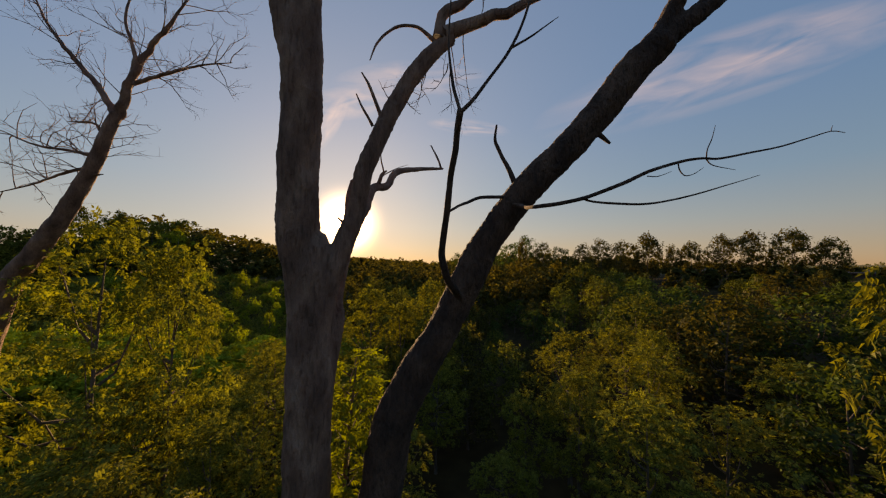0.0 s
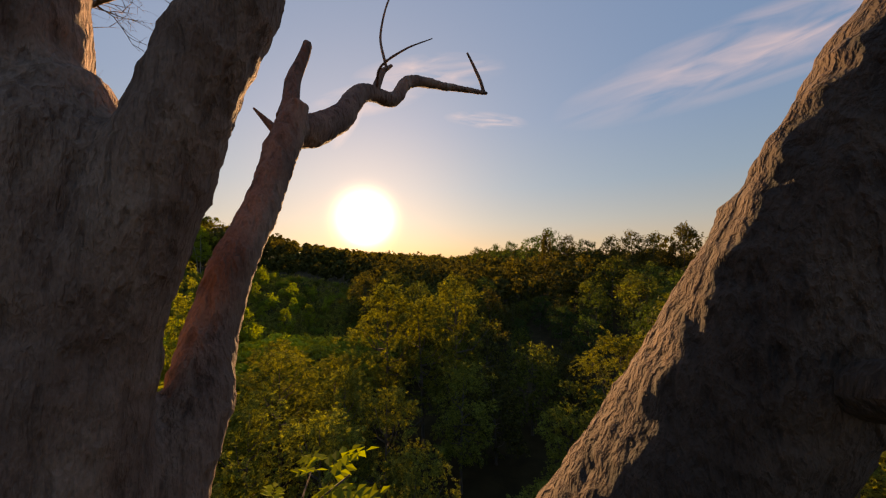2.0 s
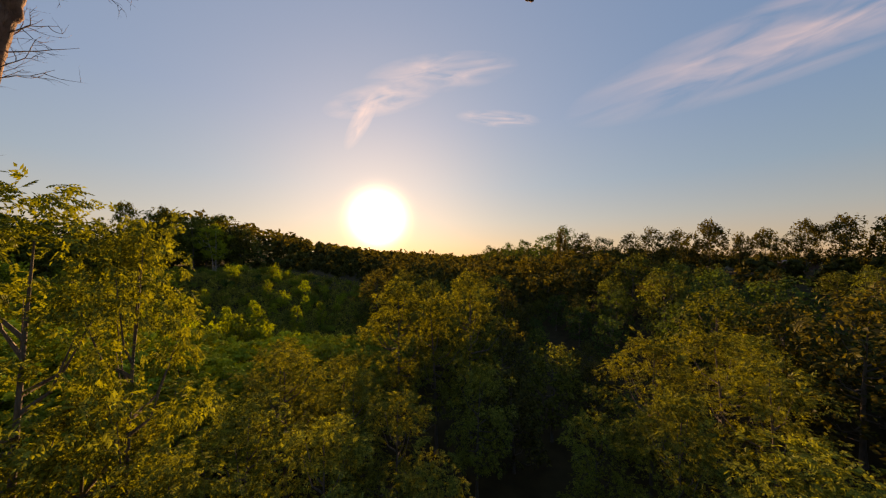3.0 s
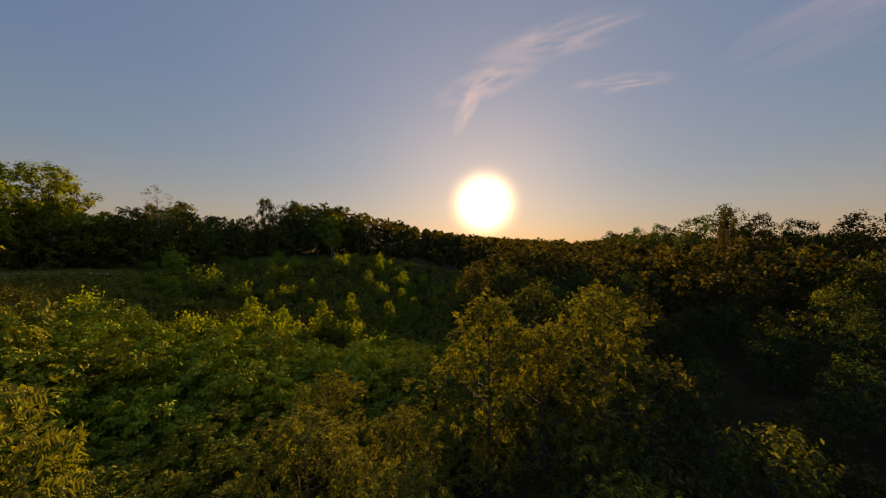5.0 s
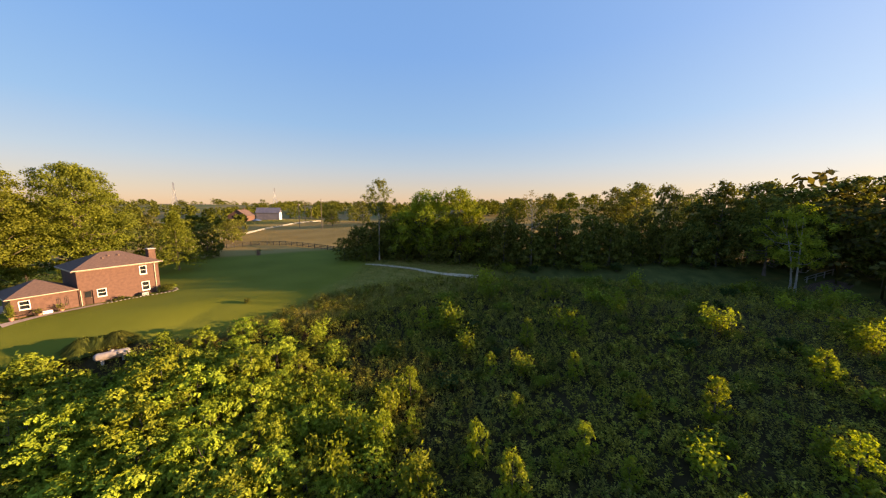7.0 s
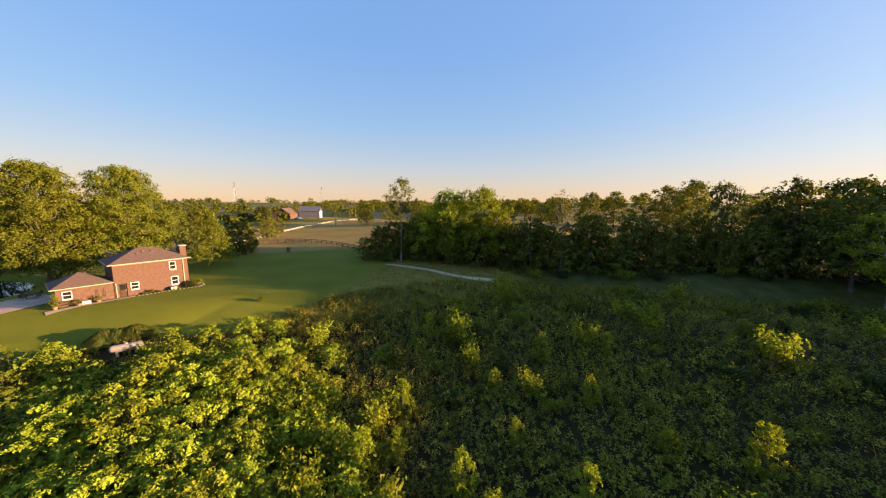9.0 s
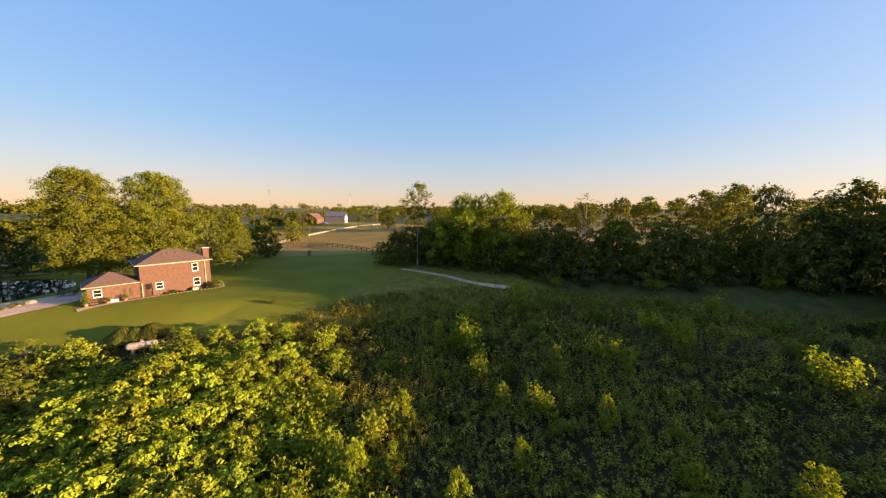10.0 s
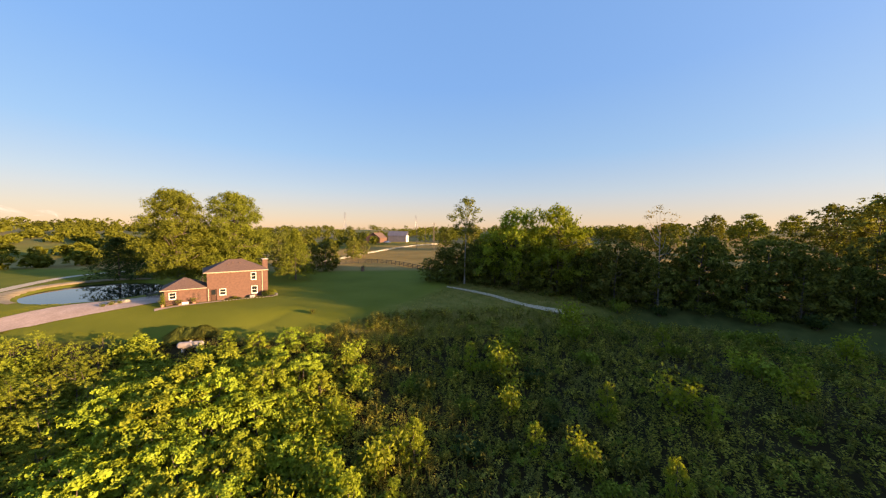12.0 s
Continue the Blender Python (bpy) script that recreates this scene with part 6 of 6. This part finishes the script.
# ---- the far country ----
def far_country():
    rng = np.random.default_rng(55)
    near, rest = [], []
    for _ in range(5200):
        a, r = float(rng.uniform(0, 2 * math.pi)), 140 * float(rng.uniform(1, 3.4)) ** 2
        x, y = -40 + math.cos(a) * r, 20 + math.sin(a) * r
        if -60 < x < 200 and y > -30 and r < 420:
            continue
        if 28 < math.degrees(math.atan2(x, y - 2)) < 62 and r < 900:
            continue
        patch = noise.noise(Vector((x * 0.006, y * 0.006, 4.0))) + 0.35 * noise.noise(Vector((x * 0.02, y * 0.02, 1.0)))
        if patch < 0.02 + (0.22 if r < 260 else 0.0):
            continue
        if -260 < x < -80 and -120 < y < 60:
            continue
        (near if r < 420 else rest).append((x, y, float(ground(x, y)), float(rng.uniform(7, 13)), float(rng.uniform(3.5, 6)) * (1 if r < 420 else 1.6)))
    for _ in range(620):
        x, y = float(rng.uniform(-150, 110)), float(rng.uniform(-330, -88))
        if noise.noise(Vector((x * 0.02, y * 0.035, 7.0))) < -0.08:
            continue
        near.insert(0, (x, y, float(ground(x, y)), float(rng.uniform(2.6, 5.0)), float(rng.uniform(2.0, 3.8))))
    for k in range(300):
        x = float(rng.uniform(-640, -235))
        y = -60 + 0.55 * (x + 235) + 95 * (k % 4) - 160 + float(rng.normal()) * 9
        near.insert(0, (x, y, float(ground(x, y)), float(rng.uniform(7, 13)), float(rng.uniform(4, 7))))
    strewn("hedgerow_trees", near[:1250], LEAF_SHADE, "green hedgerows and tree clumps among the fields", 200, 0.9)
    strewn("horizon_woods", rest[:1100], LEAF, "hazy woods along the horizon", 110, 1.6)


far_country()


def barns():
    for (x, y), size, turn, wallm, roofm, label in (
            ((-173, -99.5), (17, 8.5, 3.8, 3.8), 120, BARN_METAL, BARN_METAL, "violet-grey metal farm barn, walls darkened as in shade, white end wall"),
            ((-160.5, -106.5), (17, 13, 2.6, 4.4), 205, BRICK, SHINGLE, "low brick farmhouse with a broad brown roof beside the barn")):
        is_barn = wallm is BARN_METAL
        barn = tagged(new("barn" if is_barn else "farmhouse"), label, "barn" if is_barn else "house")
        l, w, e, r = size
        bm = bmesh.new()
        vs = [bm.verts.new(p) for p in ((-l / 2, -w / 2, -3), (l / 2, -w / 2, -3), (l / 2, w / 2, -3), (-l / 2, w / 2, -3), (-l / 2, -w / 2, e), (l / 2, -w / 2, e), (l / 2, w / 2, e), (-l / 2, w / 2, e),
                                        (-l / 2, 0, e + r), (l / 2, 0, e + r))]
        for f in ((0, 1, 5, 4), (2, 3, 7, 6), (1, 2, 6, 9, 5), (3, 0, 4, 8, 7)):
            bm.faces.new([vs[i] for i in f])
        # barn walls take the roof's dark metal in place of their shade
        part("wall", bm, wallm, barn)
        for sgn in (-1, 1):
            bm = bmesh.new()
            over = 0.5
            n = Vector((0, sgn * r, w / 2)).normalized() * 0.12
            q = [Vector((-l / 2 - over, sgn * (w / 2 + over), e - over * r / (w / 2))), Vector((l / 2 + over, sgn * (w / 2 + over), e - over * r / (w / 2))), Vector((l / 2 + over, 0, e + r)), Vector((-l / 2 - over, 0, e + r))]
            lo = [bm.verts.new(p + n * 0.2) for p in q]
            hi = [bm.verts.new(p + n * 1.4) for p in q]
            for f in ((0, 1, 2, 3), (7, 6, 5, 4), (0, 4, 5, 1), (1, 5, 6, 2), (2, 6, 7, 3), (3, 7, 4, 0)):
                bm.faces.new([(lo + hi)[i] for i in f])
            bmesh.ops.recalc_face_normals(bm, faces=bm.faces)
            part("roof", bm, roofm, barn)
        if is_barn:
            box_part("end_wall", (l / 2 + 0.01, -w / 2, -3), (l / 2 + 0.08, w / 2, e), WHITE, barn, "white painted end wall")
            box_part("barn_door", (l / 2 + 0.09, -1.5, -0.9), (l / 2 + 0.17, 1.5, 2.6), METAL_ROOF, barn, "grey sliding barn door")
        else:
            box_part("garage_door", (-2.4, w / 2 - 0.04, -0.9), (0.4, w / 2 + 0.06, 1.5), DOOR, barn, "brown garage door")
            box_part("door", (2.2, w / 2 - 0.04, -0.9), (3.2, w / 2 + 0.06, 1.3), DOOR, barn)
            box_part("chimney", (3.0, -0.5, e + 1.5), (3.9, 0.4, e + r + 1.2), BRICK, barn)
        for k in range(3):
            box_part("window", (-l / 2 - 0.06, -w / 4 + k * w / 4 - 0.5, 1.2), (-l / 2 + 0.05, -w / 4 + k * w / 4 + 0.5, 2.6), GLASS_DARK, barn)
        barn.matrix_world = pose(x, y, float(ground(x, y)) + (1.5 if is_barn else 1.1), 0, 0, turn) @ Matrix.Scale(0.74, 4)
    for x, y, l, turn in ((76.0, 92.0, 11, -38), (92.0, 74.0, 16, -50)):
        house = tagged(new("ridge_house"), "low house with a brown roof among ridge trees", "house")
        box_part("wall", (-l / 2, -4, -5), (l / 2, 4, 2.4), SHINGLE, house)
        bm = bmesh.new()
        hip_roof(bm, -l / 2, l / 2, -4, 4, 2.55, 0.7)
        part("roof", bm, SHINGLE, house)
        for k in range(4):
            box_part("window", (-l / 2 + 1.5 + k * l / 5, -4.05, 0.6), (-l / 2 + 2.6 + k * l / 5, -3.95, 1.8), GLASS_DARK, house)
        house.matrix_world = pose(x, y, -0.2, 0, 0, turn)


barns()


def parked_car():
    car = tagged(new("parked_car"), "blue parked car beside the distant farmhouse", "car")
    prof = [(-2.2, 0.35), (-2.25, 0.8), (-1.5, 0.95), (-0.9, 1.42), (0.7, 1.45), (1.3, 0.98), (2.1, 0.85), (2.25, 0.4)]
    bm = bmesh.new()
    rows = [[bm.verts.new((x, s * (0.85 if z < 1.2 else 0.68), z)) for x, z in prof] for s in (-1, 1)]
    for k in range(len(prof)):
        q = (k + 1) % len(prof)
        bm.faces.new((rows[0][k], rows[0][q], rows[1][q], rows[1][k]))
    bm.faces.new(rows[0])
    bm.faces.new(rows[1][::-1])
    bmesh.ops.recalc_face_normals(bm, faces=bm.faces)
    part("body", bm, CAR_PAINT, car)
    for s in (-1, 1):
        box_part("side_window", (-0.95, s * 0.74 - 0.04, 1.0), (0.85, s * 0.74 + 0.04, 1.34), GLASS_DARK, car)
        for x in (-1.4, 1.4):
            bm = bmesh.new()
            tube(bm, [(x, s * 0.72, 0.33), (x, s * 0.9, 0.33)], [0.33, 0.33], 14)
            wheel = part("wheel", bm, TYRE, car)
            bm = bmesh.new()
            tube(bm, [(x, s * 0.9, 0.33), (x, s * 0.92, 0.33)], [0.2, 0.18], 10)
            part("rim", bm, STEEL, wheel)
    car.matrix_world = pose(-157, -93, float(ground(-157, -93)), 0, 0, 150)


parked_car()


def patio():
    """Dark metal table with chairs on the paving beside the garage, and boulders by the driveway."""
    at = at_house(15.3, 8.6)
    base = float(ground(at.x, at.y)) + 0.05
    table = tagged(new("patio_table"), "round dark metal patio table on the paving", "table")
    bm = bmesh.new()
    tube(bm, [(0, 0, 0.70), (0, 0, 0.74)], [0.6, 0.6], 24)
    part("tabletop", bm, FENCE_DARK, table)
    for k in range(4):
        a = k * math.pi / 2
        bm = bmesh.new()
        tube(bm, [(0.45 * math.cos(a), 0.45 * math.sin(a), 0), (0.35 * math.cos(a), 0.35 * math.sin(a), 0.7)], [0.025, 0.025], 6)
        part("leg", bm, FENCE_DARK, table)
    table.location = (at.x, at.y, base)
    chair = tagged(new("patio_chair"), "dark metal patio chair beside the round table", "chair", "chairs round the patio table")
    box_part("seat", (-0.24, -0.24, 0.42), (0.24, 0.24, 0.46), FENCE_DARK, chair, bevel=0.012)
    for k in range(5):
        box_part("back_slat", (-0.22 + k * 0.1, 0.21, 0.5), (-0.17 + k * 0.1, 0.24, 0.86), FENCE_DARK, chair)
    box_part("top_rail", (-0.24, 0.205, 0.86), (0.24, 0.245, 0.92), FENCE_DARK, chair)
    for x in (-0.22, 0.19):
        for y in (-0.22, 0.2):
            box_part("leg", (x, y, 0), (x + 0.03, y + 0.03, 0.42), FENCE_DARK, chair)
    for k in range(4):
        a = k * math.pi / 2 + 0.4
        copy_thing(chair, pose(at.x + 0.95 * math.cos(a), at.y + 0.95 * math.sin(a), base, 0, 0, math.degrees(a) - 90))
    retire([chair])
    for u, v, s in ((18.6, 6.4, 0.5), (19.4, 5.9, 0.4), (19.3, 6.9, 0.35), (20.2, 5.6, 0.45)):
        p = at_house(u, v)
        bm = bmesh.new()
        bmesh.ops.create_icosphere(bm, subdivisions=2, radius=s)
        for w in bm.verts:
            w.co = Vector((w.co.x * 1.3, w.co.y, w.co.z * 0.75)) * (0.85 + 0.4 * noise.noise(w.co * 2.2 + p))
        rock = tagged(part("boulder", bm, STONE), "grey-brown boulder beside the driveway", "rock")
        rock.location = (p.x, p.y, float(ground(p.x, p.y)) + s * 0.4)
        place(SHRUB[1], p.x + 0.8, p.y + 0.5, 0.45, u * 50)


patio()


def stump_and_rails():
    stump = tagged(new("tree_stump"), "weathered tree stump with a few leafy shoots on the lawn", "stump")
    bm = bmesh.new()
    tube(bm, [(0, 0, -0.2), (0, 0, 0.3), (0.05, 0, 1.0), (0.06, 0, 1.35)], [0.55, 0.42, 0.36, 0.33], 14, 0.18, 4)
    part("trunk", bm, TERRACOTTA_BARK, stump)
    rng = np.random.default_rng(41)
    v, f = leaf_quads(rng, [(0.3, 0, 1.0), (-0.3, 0.1, 0.8), (0, 0.3, 1.3)], 0.22, 220, 0.09)
    sheet("shoots", v, f, LEAF, stump)
    stump.location = (-76.5, -12.6, float(ground(-76.5, -12.6)))
    rails = tagged(new("wooden_rail"), "grey wooden rail of two long planks at the wood's edge", "rail")
    a, b = Vector((-85.2, 104.0, 0)), Vector((-89.0, 110.5, 0))
    for k in range(4):
        p = a.lerp(b, k / 3)
        g = float(ground(p.x, p.y))
        box_part("post", (p.x - 0.07, p.y - 0.07, g - 0.3), (p.x + 0.07, p.y + 0.07, g + 1.25), PALE_BARK, rails)
    for z in (0.65, 1.15):
        bm = bmesh.new()
        way = (b - a).normalized()
        off = Vector((way.y, -way.x, 0)) * -0.11
        tube(bm, [p + off + Vector((0, 0, float(ground(p.x, p.y)) + z)) for p in (a - way * 0.4, a.lerp(b, 0.5), b + way * 0.4)], [0.07, 0.075, 0.07], 6, 0.05)
        part("plank", bm, PALE_BARK, rails)


stump_and_rails()
ribbon("bare_soil", [(-82.0, 102.5), (-83.5, 106.0), (-86.0, 110.0)], [2.5, 4.0, 3.0], MULCH, "bare reddish soil under the birch", "soil", 0.05)


def poles():
    for x, y, h in ((-132.7, -33.9, 13), (-139, -50.5, 11.5), (-163, -66, 11), (-192, -84, 11)):
        pole = tagged(new("utility_pole"), "wooden utility pole with a crossarm by the field road", "pole", "utility poles")
        bm = bmesh.new()
        tube(bm, [(0, 0, -0.5), (0, 0, h)], [0.16, 0.11], 8)
        part("mast", bm, BARK, pole)
        box_part("crossarm", (-1.1, -0.06, h - 0.9), (1.1, 0.06, h - 0.75), BARK, pole)
        for k in (-1.0, 0, 1.0):
            box_part("insulator", (k - 0.05, -0.05, h - 0.75), (k + 0.05, 0.05, h - 0.58), WHITE, pole)
        pole.location = (x, y, float(ground(x, y)))
    for x, y, h in ((-475, -600, 44), (-640, -520, 42)):
        tower = tagged(new("pylon"), "lattice steel power pylon on the horizon", "pylon", "power pylons")
        bm = bmesh.new()
        feet = [Vector((sx * 4, sy * 4, 0)) for sx, sy in ((-1, -1), (1, -1), (1, 1), (-1, 1))]
        for f in feet:
            tube(bm, [f, Vector((f.x * 0.3, f.y * 0.3, h * 0.6)), Vector((f.x * 0.12, f.y * 0.12, h))], [0.3, 0.25, 0.18], 4)
        part("mast", bm, STEEL, tower)
        bm = bmesh.new()
        for k in range(7):
            t0, t1 = k / 7, (k + 1) / 7
            for i in range(4):
                a, b = feet[i], feet[(i + 1) % 4]
                s0, s1 = 1 - 0.88 * t0 ** 0.7, 1 - 0.88 * t1 ** 0.7
                tube(bm, [Vector((a.x * s0, a.y * s0, h * t0)), Vector((b.x * s1, b.y * s1, h * t1))], [0.14, 0.14], 4)
        part("lattice", bm, STEEL, tower)
        for z, w in ((0.66, 8), (0.8, 6.5), (0.94, 5)):
            box_part("arm", (-w, -0.25, h * z - 0.25), (w, 0.25, h * z + 0.25), STEEL, tower)
        tower.matrix_world = pose(x, y, float(ground(x, y)) - 0.5, 0, 0, 30)


poles()
retire(NEAR + MID + EDGE + YOUNG + SLENDER + VALLEY + SHRUB + HEDGE)
